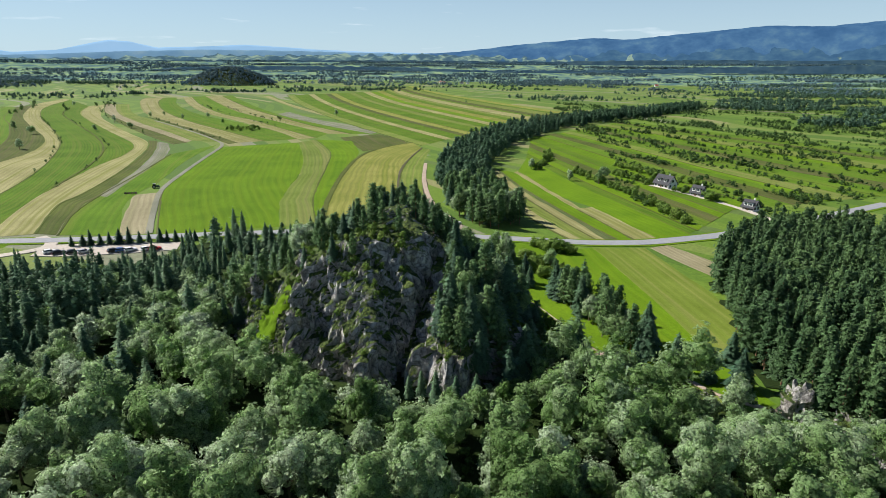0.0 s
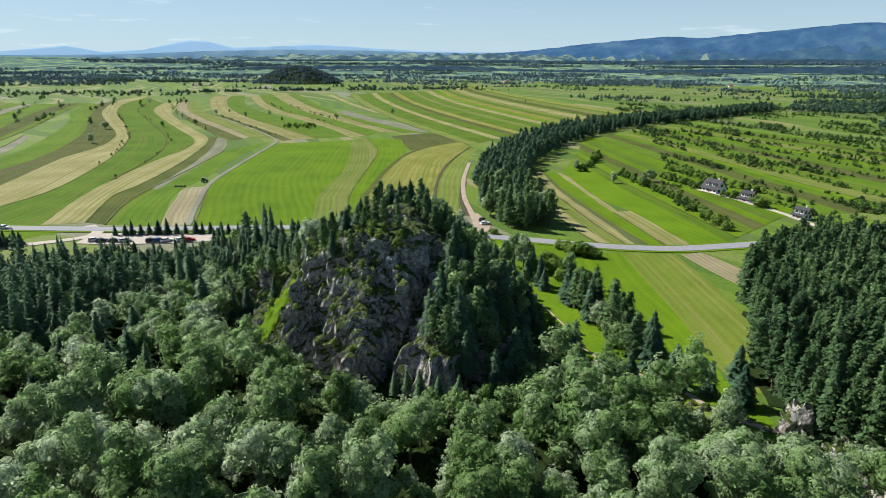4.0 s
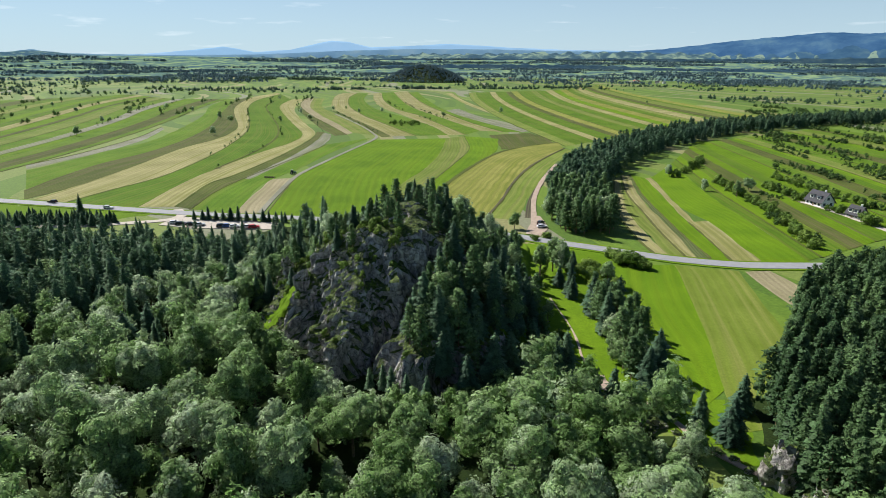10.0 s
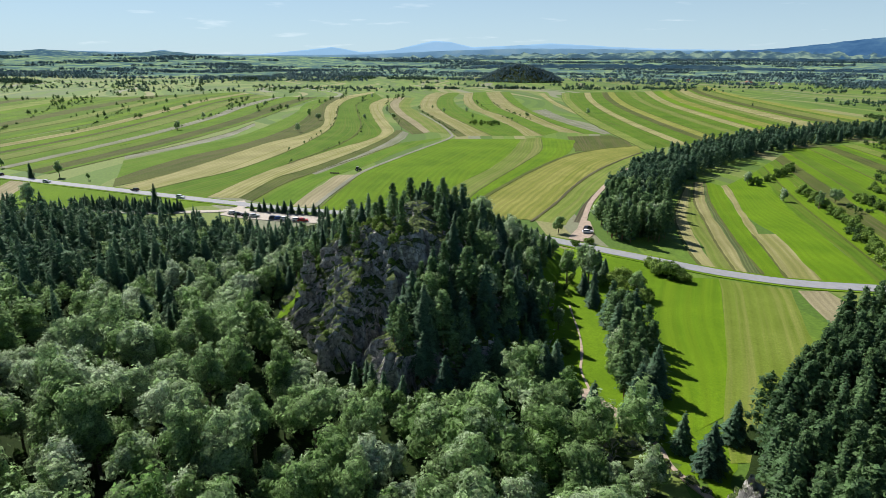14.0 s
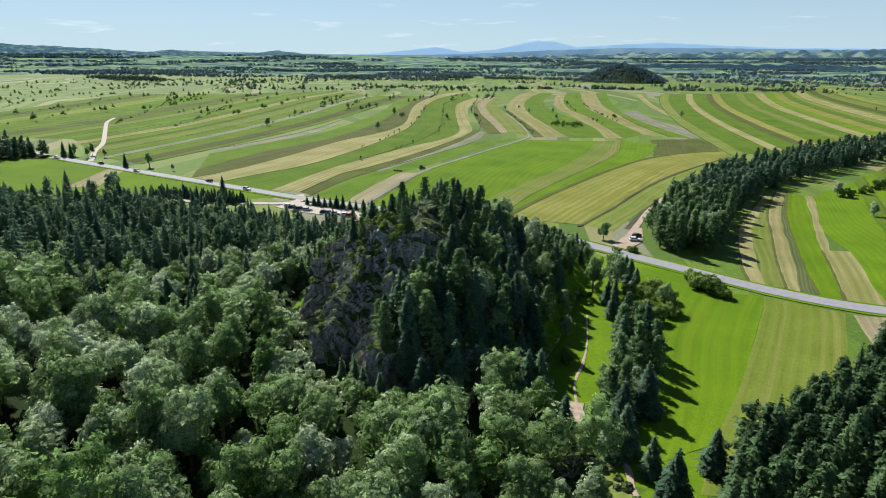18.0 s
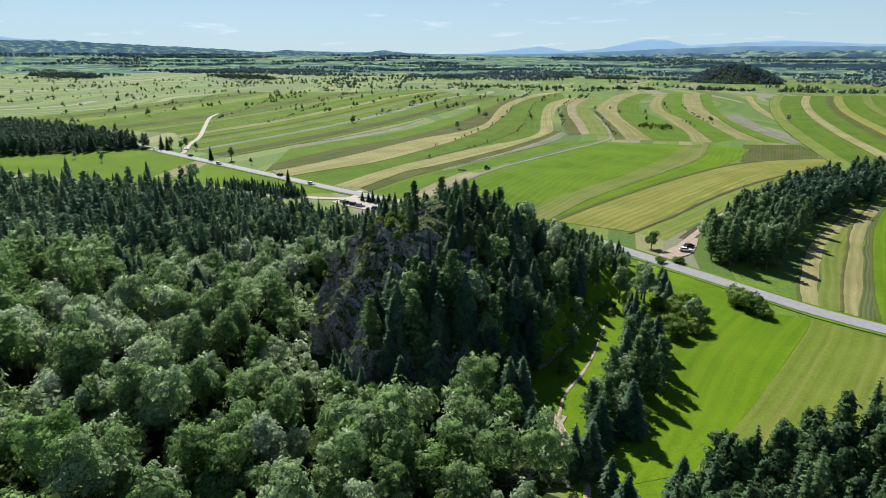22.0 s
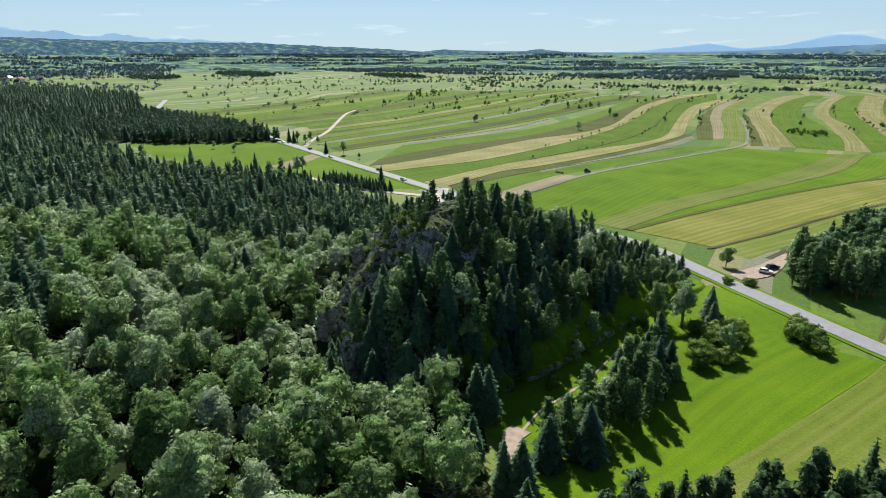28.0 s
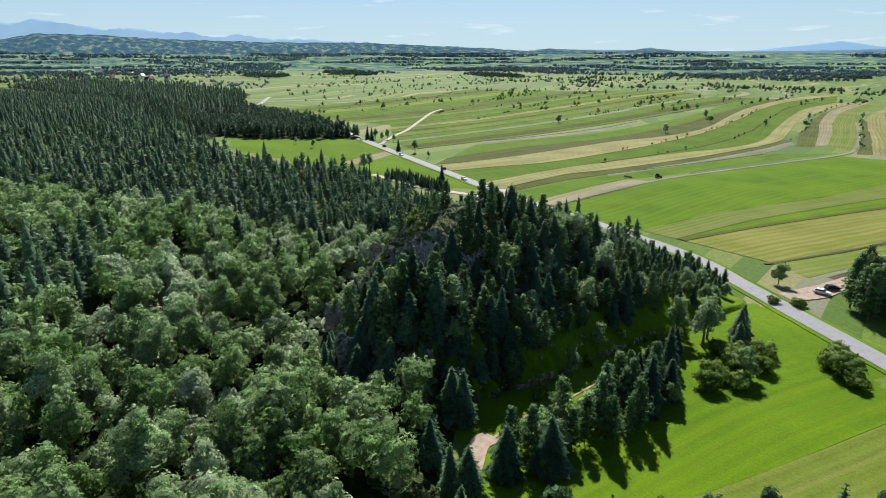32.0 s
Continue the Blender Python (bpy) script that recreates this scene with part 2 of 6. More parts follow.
def rock_material():
    """Grey limestone with rust and lichen stains; grass and moss wherever it is flat enough to hold soil."""
    m, nodes, links, bsdf = material("limestone", 0.85)
    pos = position(nodes)
    big = noise_tex(nodes, links, pos, 0.12, 4)
    mid = noise_tex(nodes, links, pos, 0.7, 6, 0.7)
    vor = nodes.new("ShaderNodeTexVoronoi")
    vor.feature = "DISTANCE_TO_EDGE"
    vor.inputs["Scale"].default_value = 0.45
    wv = nodes.new("ShaderNodeVectorMath")
    wv.operation = "MULTIPLY_ADD"
    links.new(mid.outputs[1], wv.inputs[0])
    wv.inputs[1].default_value = (2.2, 2.2, 2.2)
    links.new(pos, wv.inputs[2])
    links.new(wv.outputs[0], vor.inputs["Vector"])
    mp = nodes.new("ShaderNodeMapping")
    mp.inputs["Scale"].default_value = (0.55, 0.55, 0.16)
    links.new(pos, mp.inputs["Vector"])
    run = noise_tex(nodes, links, mp.outputs[0], 1.0, 6, 0.75)
    r = ramp(nodes, [(0.36, (0.07, 0.067, 0.064)), (0.45, (0.32, 0.3, 0.275)), (0.56, (0.6, 0.575, 0.54))])
    links.new(maths(nodes, links, "ADD", maths(nodes, links, "MULTIPLY", mid.outputs[0], 0.5), maths(nodes, links, "MULTIPLY", run.outputs[0], 0.5)), r.inputs[0])
    stain = ramp(nodes, [(0.5, (0, 0, 0)), (0.66, (1, 1, 1))])
    links.new(big.outputs[0], stain.inputs[0])
    col = mix(nodes, links, maths(nodes, links, "MULTIPLY", stain.outputs[0], 0.3), r.outputs[0], (0.27, 0.21, 0.15))
    crack = ramp(nodes, [(0.0, (0.45, 0.45, 0.45)), (0.08, (1, 1, 1))])
    links.new(vor.outputs[0], crack.inputs[0])
    col = mix(nodes, links, 1.0, col, crack.outputs[0], "MULTIPLY")
    geo = nodes.new("ShaderNodeNewGeometry")
    sep = nodes.new("ShaderNodeSeparateXYZ")
    links.new(geo.outputs["Normal"], sep.inputs[0])
    flat = maths(nodes, links, "ADD", sep.outputs[2], maths(nodes, links, "MULTIPLY", maths(nodes, links, "SUBTRACT", mid.outputs[0], 0.5), 0.9))
    flat = maths(nodes, links, "ADD", flat, maths(nodes, links, "MULTIPLY", maths(nodes, links, "SUBTRACT", big.outputs[0], 0.5), 0.8))
    g = ramp(nodes, [(0.43, (0, 0, 0)), (0.58, (1, 1, 1))])
    links.new(flat, g.inputs[0])
    tuft = noise_tex(nodes, links, pos, 1.6, 5, 0.75)
    tr = ramp(nodes, [(0.38, (0.018, 0.032, 0.01)), (0.52, (0.07, 0.11, 0.02)), (0.66, (0.17, 0.21, 0.035))])
    links.new(tuft.outputs[0], tr.inputs[0])
    green = tr.outputs[0]
    col = mix(nodes, links, g.outputs[0], col, green)
    links.new(col, bsdf.inputs["Base Color"])
    h = maths(nodes, links, "ADD", mid.outputs[0], maths(nodes, links, "MULTIPLY", vor.outputs[0], 0.6))
    bump(nodes, links, bsdf, h, 1.0, 1.6)
    return m


def hazed_land(name, a, b, c, scale, glow=0.0, sharp=1.0):
    """Distant wooded slopes with lighter clearings; the blue haze of distance is put into colour and glow."""
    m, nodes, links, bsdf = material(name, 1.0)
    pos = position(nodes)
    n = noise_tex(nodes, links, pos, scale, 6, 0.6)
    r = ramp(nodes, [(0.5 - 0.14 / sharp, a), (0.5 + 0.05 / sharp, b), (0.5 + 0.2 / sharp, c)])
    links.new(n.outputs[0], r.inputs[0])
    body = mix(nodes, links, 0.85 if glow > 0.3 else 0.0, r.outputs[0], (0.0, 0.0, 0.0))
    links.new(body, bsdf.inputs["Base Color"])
    # the slopes glow in their own colour to imitate haze
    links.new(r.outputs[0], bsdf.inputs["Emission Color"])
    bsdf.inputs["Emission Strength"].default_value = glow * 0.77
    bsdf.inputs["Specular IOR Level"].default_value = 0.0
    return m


GRASS = (0.115, 0.21, 0.014)
M_GROUND = strip_ground()
M_FIELD = {
    "meadow": turf("meadow_grass", (0.108, 0.215, 0.012), (0.138, 0.248, 0.017), (0.088, 0.165, 0.013), 3.5, (0.168, 0.225, 0.03), 0.14),
    "lush": turf("lush_grass", (0.128, 0.24, 0.008), (0.163, 0.282, 0.01), (0.1, 0.195, 0.008), 4.0, (0.155, 0.255, 0.01), 0.12),
    "hay": turf("dry_hay", (0.35, 0.325, 0.14), (0.42, 0.385, 0.185), (0.27, 0.27, 0.09), 3.0, (0.24, 0.26, 0.06), 0.16),
    "hay_green": turf("half_dry_hay", (0.27, 0.29, 0.06), (0.34, 0.33, 0.09), (0.22, 0.26, 0.04), 3.5, (0.21, 0.25, 0.035), 0.16),
    "mown": turf("mown_meadow", (0.18, 0.255, 0.04), (0.225, 0.285, 0.06), (0.15, 0.21, 0.025), 3.0, (0.27, 0.275, 0.09), 0.16),
    "mown_green": turf("mown_green_meadow", (0.165, 0.235, 0.026), (0.205, 0.265, 0.042), (0.138, 0.2, 0.02), 3.0, (0.265, 0.28, 0.075), 0.1),
    "rough": turf("uncut_grass", (0.085, 0.125, 0.022), (0.12, 0.155, 0.03), (0.14, 0.135, 0.045), 2.5, (0.15, 0.14, 0.06), 0.15),
    "stubble": turf("stubble", (0.37, 0.325, 0.19), (0.41, 0.36, 0.22), (0.3, 0.275, 0.14), 2.5, (0.31, 0.285, 0.15), 0.16),
    "fallow": turf("grey_fallow", (0.27, 0.27, 0.2), (0.33, 0.32, 0.25), (0.22, 0.24, 0.14), 2.0, (0.2, 0.23, 0.1), 0.14),
    "ploughed": turf("ploughed_soil", (0.13, 0.11, 0.08), (0.17, 0.145, 0.105), (0.11, 0.11, 0.055), 1.2, (0.12, 0.12, 0.06), 0.35),
    "crop_rows": turf("crop_rows", (0.11, 0.16, 0.05), (0.14, 0.18, 0.06), (0.2, 0.18, 0.1), 1.2, (0.1, 0.15, 0.04), 0.4),
}
# mottled forest floor, with the shade beneath trees put into its dark green
M_SHADED_FLOOR = turf("forest_floor", (0.014, 0.028, 0.007), (0.03, 0.052, 0.012), (0.05, 0.08, 0.018), clump=2.0)
M_BANK = turf("hill_grass", (0.128, 0.24, 0.008), (0.165, 0.28, 0.011), (0.09, 0.17, 0.01), clump=0.6)
M_ROCK = rock_material()
M_LEAF = foliage("broad_leaves", (0.128, 0.228, 0.062), (0.238, 0.343, 0.147), (0.43, 0.505, 0.355), 0.6)
M_BUSH = foliage("bush_leaves", (0.085, 0.15, 0.028), (0.13, 0.21, 0.04), (0.19, 0.27, 0.055), 0.45)
M_SPRUCE = foliage("spruce_needles", (0.04, 0.083, 0.05), (0.068, 0.131, 0.069), (0.12, 0.195, 0.1), 0.36, 0.09, 4.0, 0.66)
M_PINE = foliage("pine_needles", (0.062, 0.12, 0.047), (0.1, 0.178, 0.067), (0.162, 0.25, 0.095), 0.4, 0.09, 4.0, 0.64)
M_SCRUB = foliage("scrub_leaves", (0.045, 0.088, 0.025), (0.07, 0.125, 0.035), (0.105, 0.165, 0.05), 0.4, 0.03, 2.5)
# far trees: blue distance haze is mixed into the leaf tones
M_HAZED_WOOD = foliage("hazed_wood_leaves", (0.065, 0.12, 0.15), (0.09, 0.15, 0.17), (0.115, 0.18, 0.175), 0.25, 0.01, 1.0, 0)
M_WOODPINE = foliage("dense_conifer_needles", (0.042, 0.086, 0.035), (0.066, 0.122, 0.047), (0.105, 0.174, 0.063), 0.34, 0.09, 4.0, 0.66)
# middle distance: leaf green with a weaker touch of painted haze
M_MIDWOOD = foliage("faintly_hazed_leaves", (0.045, 0.09, 0.06), (0.065, 0.12, 0.075), (0.09, 0.15, 0.085), 0.3, 0.02, 1.5, 0)
M_BARK = plain("bark", (0.16, 0.12, 0.09), 0.9, 0, 0.35, 4)
M_PINEBARK = plain("pine_bark", (0.24, 0.13, 0.08), 0.9, 0, 0.3, 4)
M_ASPHALT = plain("asphalt", (0.25, 0.25, 0.26), 0.8, 0, 0.1, 0.6)
M_GRAVEL = plain("gravel", (0.42, 0.37, 0.31), 0.95, 0, 0.15, 1.2)
M_EARTH = plain("bare_earth", (0.34, 0.265, 0.205), 0.95, 0, 0.25, 0.8)
M_WALL = plain("white_render", (0.75, 0.74, 0.71), 0.8, 0, 0.05, 2)
M_ROOF = plain("roof_tiles", (0.055, 0.055, 0.06), 0.85, 0, 0.2, 3)
M_REDROOF = plain("red_roof_tiles", (0.3, 0.12, 0.08), 0.7, 0, 0.2, 3)
M_WOOD = plain("weathered_wood", (0.2, 0.14, 0.1), 0.8, 0, 0.25, 5)
M_GLASS = plain("window_glass", (0.03, 0.04, 0.05), 0.1, 0, 0.1, 2)
M_TYRE = plain("tyre_rubber", (0.02, 0.02, 0.02), 0.9)
M_METAL = plain("galvanised_steel", (0.5, 0.5, 0.5), 0.45, 0.8)
PAINT = {n: plain(n + "_paint", c, 0.3, 0.1, 0.03) for n, c in {
    "white": (0.75, 0.75, 0.75), "black": (0.025, 0.025, 0.03), "red": (0.45, 0.03, 0.03), "blue": (0.04, 0.1, 0.3),
    "silver": (0.45, 0.46, 0.48), "grey": (0.15, 0.16, 0.17), "yellow": (0.7, 0.45, 0.03), "green": (0.05, 0.13, 0.06)}.items()}
# far slopes and plain: the blue of distant air is painted into these colours
M_HILLS = hazed_land("hazed_foothills", (0.045, 0.1, 0.155), (0.075, 0.145, 0.18), (0.2, 0.285, 0.23), 0.024, 0.95, 1.5)
M_MOUNTAIN = hazed_land("haze_blue_mountain", (0.035, 0.095, 0.2), (0.055, 0.13, 0.245), (0.09, 0.18, 0.27), 0.007, 1.0, 1.1)
M_RANGE = hazed_land("haze_pale_range", (0.22, 0.38, 0.56), (0.24, 0.4, 0.58), (0.27, 0.42, 0.6), 0.002, 1.1)
M_FARPLAIN = hazed_land("hazed_plain", (0.055, 0.105, 0.12), (0.12, 0.19, 0.12), (0.2, 0.275, 0.14), 0.016, 0.12, 2.0)


# ---- meshes ----
def mesh_obj(name, V, F, mat, parent=None, label="", smooth=False, normals=None):
    """Links arrays of vertices and four-cornered faces as one mesh object."""
    V, F = np.asarray(V, dtype=np.float32), np.asarray(F, dtype=np.int32)
    me = bpy.data.meshes.new(name)
    me.vertices.add(len(V))
    me.vertices.foreach_set("co", V.ravel())
    k = F.shape[1]
    me.loops.add(F.size)
    me.loops.foreach_set("vertex_index", F.ravel())
    me.polygons.add(len(F))
    me.polygons.foreach_set("loop_start", np.arange(0, F.size, k, dtype=np.int32))
    me.polygons.foreach_set("use_smooth", np.full(len(F), smooth or normals is not None, dtype=bool))
    me.materials.append(mat)
    me.update(calc_edges=True)
    if normals is not None:
        me.normals_split_custom_set_from_vertices(np.asarray(normals, dtype=np.float32))
    ob = new(name, me)
    if parent:
        ob.parent = parent
    if label:
        tagged(ob, label)
    return ob


def part(name, bm, mat, parent, label=""):
    """Links a bmesh as one mesh object under a thing or a part."""
    me = bpy.data.meshes.new(name)
    bm.to_mesh(me)
    bm.free()
    me.materials.append(mat)
    me.polygons.foreach_set("use_smooth", np.zeros(len(me.polygons), dtype=bool))
    ob = new(name, me)
    ob.parent = parent
    if label:
        tagged(ob, label)
    return ob


def box(bm, size, at, bevel=0.0):
    r = bmesh.ops.create_cube(bm, size=1, matrix=Matrix.Translation(at) @ Matrix.Diagonal((*size, 1)))
    if bevel:
        es = list({e for v in r["verts"] for e in v.link_edges})
        bmesh.ops.bevel(bm, geom=es, offset=bevel, segments=1, affect="EDGES")
    return bm


def empty(name, at, yaw=0.0, size=1.0):
    ob = new(name)
    ob.matrix_basis = Matrix.Translation(at) @ Matrix.Rotation(yaw, 4, "Z") @ Matrix.Diagonal((size, size, size, 1))
    return ob


def join(parts):
    """Joins (vertices, faces, normals) arrays; the normals may be missing in all of them."""
    Vs, Fs, Ns, n = [], [], [], 0
    for V, F, *N in parts:
        Vs.append(V)
        Fs.append(F + n)
        Ns += N
        n += len(V)
    if Ns:
        return np.concatenate(Vs), np.concatenate(Fs), np.concatenate(Ns)
    return np.concatenate(Vs), np.concatenate(Fs)


def smooth01(a, b, x):
    t = np.clip((x - a) / (b - a), 0, 1)
    return t * t * (3 - 2 * t)


# ---- the lie of the land ----
def land(x, y):
    """Height of the plain: a gentle fall to the east, a rise to the rim of the basin and a low mound in the pine wood."""
    r = np.hypot(x, y - 150)
    z = -16 * np.tanh(x / 900) + 88 * smooth01(2500, 4750, r) + 14 * smooth01(700, 2400, -x - 0.3 * y) 
    return z + 6 * np.exp(-(((x - 112) / 38) ** 2 + ((y - 105) / 42) ** 2))


FOOT = [(-72, 172), (-60, 152), (-52, 137), (-45, 127), (-36, 124), (-28, 121), (-22, 114), (-17.5, 110.5), (-13, 112), (-10, 118), (-6.5, 113.5), (-2, 110), (4, 108.5), (9.5, 112), (13, 120), (17, 128), (24, 134), (34, 140), (50, 150)]


def from_foot(x, y):
    """Distance from the foot of the southern cliffs, positive on the crag."""
    best = np.full(np.shape(x), 1e9)
    for (x1, y1), (x2, y2) in zip(FOOT, FOOT[1:]):
        dx, dy = x2 - x1, y2 - y1
        t = np.clip(((x - x1) * dx + (y - y1) * dy) / (dx * dx + dy * dy), 0, 1)
        best = np.minimum(best, np.hypot(x - x1 - t * dx, y - y1 - t * dy))
    return np.where(y > np.interp(x, [p[0] for p in FOOT], [p[1] for p in FOOT]), best, -best)


def EAST_EDGE(y):
    """Where the crag's eastern slope runs out into the meadow."""
    return np.interp(y, [120, 131, 150, 165, 185, 205, 232], [26, 25, 22, 17.5, 12, 8, 4])


def crag(x, y):
    """Height of the rocky hill above the plain: a ridge that falls away to the north and ends in cliffs to the south,
    a high western prow and a low tree-grown eastern buttress on either side of a gully."""
    x, y = np.asarray(x, float), np.asarray(y, float)
    v = np.clip((y - 131) / 93, 0, 1.2)
    top = np.interp(v, [0, 0.12, 0.35, 0.6, 0.88, 1.05], [32.0, 32.0, 25.0, 15.5, 5.0, 0.0])
    xc = -10 - 3 * v
    side = np.where(x < xc, (xc - x) / (54 - 8 * smooth01(0.12, 0.5, v)), (x - xc) / (EAST_EDGE(y) - xc))
    ridge = top * np.clip(1 - side, 0, 1) ** 0.8
    s = from_foot(x, y)
    west = np.interp(s, [-1, 0, 1.5, 4, 9, 16, 22, 60], [-2, 0, 4.5, 9.5, 16.5, 27.5, 32, 60])
    grass = np.interp(s, [-1, 0, 12, 20, 60], [-1, 0, 11.5, 17, 40])
    east = np.interp(s, [-1, 0, 2.2, 4.5, 13, 24, 30, 60], [-2, 0, 8.0, 10.0, 17, 29, 34, 60])
    edge = GULLY_X(y)
    south = np.where(x < edge, west + (grass - west) * smooth01(-31, -36, x), east)
    tooth = 4.5 * np.exp(-((x + 33) ** 2 / 5 + (y - 127.5) ** 2 / 9)) + 3.5 * np.exp(-((x + 48) ** 2 / 5 + (y - 145) ** 2 / 14)) + 2.5 * np.exp(-((x + 52) ** 2 / 4 + (y - 151) ** 2 / 10))
    return np.minimum(ridge, south) + tooth


def GULLY_X(y):
    return -10.5 + 0.36 * (y - 114)


def gully(x, y):
    """How deep the gully cuts into the crag."""
    x, y = np.asarray(x, float), np.asarray(y, float)
    off = np.abs(x - GULLY_X(y))
    floor = np.interp(y, [112, 116, 130, 136, 141], [-1, 1, 11, 21, 34])
    wall = floor + np.clip(off - 1.4, 0, None) * np.where(x < GULLY_X(y), 4.2, 2.6)
    return np.clip(crag(x, y) - wall, 0, 22) * (off < 9) * smooth01(110, 113, y)


def hill(x, y):
    """The height of the hill's surface, without the roughness of its rock."""
    return np.maximum(crag(x, y) - gully(x, y), -1.0)


def ground_at(x, y):
    h = float(hill(np.array(x, float), np.array(y, float)))
    return float(land(x, y)) + max(h, 0.0)


# ---- ground, hills and mountains ----
def polar_sheet(name, radii, count, centre, height, mat):
    ang = np.linspace(0, 2 * math.pi, count, endpoint=False)
    R, A = np.meshgrid(radii, ang, indexing="ij")
    X, Y = centre[0] + R * np.cos(A), centre[1] + R * np.sin(A)
    V = np.stack([X, Y, height(X, Y)], -1).reshape(-1, 3)
    i, j = np.meshgrid(np.arange(len(radii) - 1), np.arange(count), indexing="ij")
    k = (j + 1) % count
    F = np.stack([i * count + j, (i + 1) * count + j, (i + 1) * count + k, i * count + k], -1).reshape(-1, 4)
    return mesh_obj(name, V, F, mat, smooth=True)


radii = np.concatenate([[0.5], np.geomspace(12, 4880, 110)])
ground = polar_sheet("ground", radii, 288, (0, 150), land, M_GROUND)
# outer ring of the plain, its haze painted in bluish tones and a weak glow
hazed_plain = polar_sheet("backdrop_plain", np.linspace(2500, 4890, 30), 288, (0, 150), lambda x, y: land(x, y) + np.clip((np.hypot(x, y - 150) - 2500) / 50, -1, 2.5), M_FARPLAIN)
tagged(hazed_plain, "far plain of dark woods and pale fields with painted haze", "plain", kind="structure")
tagged(ground, "wide green plain of narrow strip fields rising to a far rim", "ground", kind="structure")


def backdrop(name, label, profile, radius, foot, mat, depth=260, ragged=0.06, seed=0, step=0.25):
    """A far range: a rounded body whose crest follows (bearing, rise) pairs in degrees."""
    az = np.arange(profile[0][0], profile[-1][0] + step, step)
    el = np.interp(az, [p[0] for p in profile], [p[1] for p in profile])
    rows = []
    for k, f in enumerate((0.0, 0.35, 0.7, 0.92, 1.0, 0.8)):
        line = []
        for a, e in zip(az, el):
            e2 = foot + (e - foot) * f + ragged * noise.noise((a * 1.3, k * 0.7, seed)) * min(f * 1.5, 1) + ragged * 0.4 * noise.noise((a * 5, k, seed + 9))
            r = radius - depth * (1 - k / 4) * 0.9 + 30 * noise.noise((a * 0.6, k * 1.1, seed + 5))
            b = radians(a)
            line.append((-r * math.sin(b) + 50, r * math.cos(b) + 40, 65.5 + r * math.tan(radians(e2))))
        rows.append(line)
    n = len(az)
    V = np.array(rows).reshape(-1, 3)
    i, j = np.meshgrid(np.arange(len(rows) - 1), np.arange(n - 1), indexing="ij")
    F = np.stack([i * n + j, i * n + j + 1, (i + 1) * n + j + 1, (i + 1) * n + j], -1).reshape(-1, 4)
    return tagged(mesh_obj(name, V, F, mat, smooth=True), label, "mountain", kind="structure")


# ranges and wood bands: distance haze comes from their blue, glowing materials
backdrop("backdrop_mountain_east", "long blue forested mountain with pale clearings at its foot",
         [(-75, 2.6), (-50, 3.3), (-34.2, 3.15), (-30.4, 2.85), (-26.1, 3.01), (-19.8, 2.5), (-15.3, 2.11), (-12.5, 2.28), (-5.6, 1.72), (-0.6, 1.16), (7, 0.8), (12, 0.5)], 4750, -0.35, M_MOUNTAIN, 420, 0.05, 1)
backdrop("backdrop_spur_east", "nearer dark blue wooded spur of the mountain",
         [(-75, 1.7), (-58, 2.2), (-46, 1.6), (-37, 2.0), (-31, 1.5), (-25, 1.75), (-19, 1.2), (-13, 1.35), (-8, 0.9), (-2, 0.8), (4, 0.5)], 4640, -0.4, hazed_land("hazed_wooded_spur", (0.035, 0.09, 0.17), (0.052, 0.12, 0.2), (0.085, 0.16, 0.215), 0.012, 0.95, 1.0), 380, 0.22, 21)
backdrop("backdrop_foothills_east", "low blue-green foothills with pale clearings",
         [(-75, 0.9), (-40, 0.8), (-30, 0.85), (-22, 0.7), (-14, 0.8), (-6, 0.7), (2, 0.95), (10, 0.9), (20, 0.85), (30, 0.6), (40, 0.45)], 4560, -0.5, hazed_land("hazed_low_foothills", (0.05, 0.1, 0.14), (0.1, 0.17, 0.18), (0.22, 0.31, 0.25), 0.012, 0.95, 2.2), 300, 0.3, 2)
M_WOODBAND = hazed_land("hazed_wood_band", (0.035, 0.08, 0.125), (0.05, 0.1, 0.14), (0.08, 0.14, 0.16), 0.02, 0.7)
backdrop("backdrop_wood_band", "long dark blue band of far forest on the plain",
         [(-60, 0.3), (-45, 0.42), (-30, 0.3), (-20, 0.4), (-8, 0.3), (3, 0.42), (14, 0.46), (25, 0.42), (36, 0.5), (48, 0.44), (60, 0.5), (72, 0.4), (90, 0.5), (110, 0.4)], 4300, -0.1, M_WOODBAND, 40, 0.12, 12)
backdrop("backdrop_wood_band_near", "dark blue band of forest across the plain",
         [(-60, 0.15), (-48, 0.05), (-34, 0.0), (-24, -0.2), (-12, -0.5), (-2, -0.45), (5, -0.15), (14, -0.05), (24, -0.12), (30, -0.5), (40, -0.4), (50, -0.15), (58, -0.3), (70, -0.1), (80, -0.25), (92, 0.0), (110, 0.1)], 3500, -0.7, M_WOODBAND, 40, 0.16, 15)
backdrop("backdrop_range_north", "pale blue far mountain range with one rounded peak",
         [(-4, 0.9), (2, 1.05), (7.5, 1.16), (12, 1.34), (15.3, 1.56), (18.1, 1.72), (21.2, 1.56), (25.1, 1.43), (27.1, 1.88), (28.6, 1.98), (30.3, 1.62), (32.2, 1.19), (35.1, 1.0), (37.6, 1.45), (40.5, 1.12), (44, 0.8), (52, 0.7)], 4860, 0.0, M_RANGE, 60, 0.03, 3)
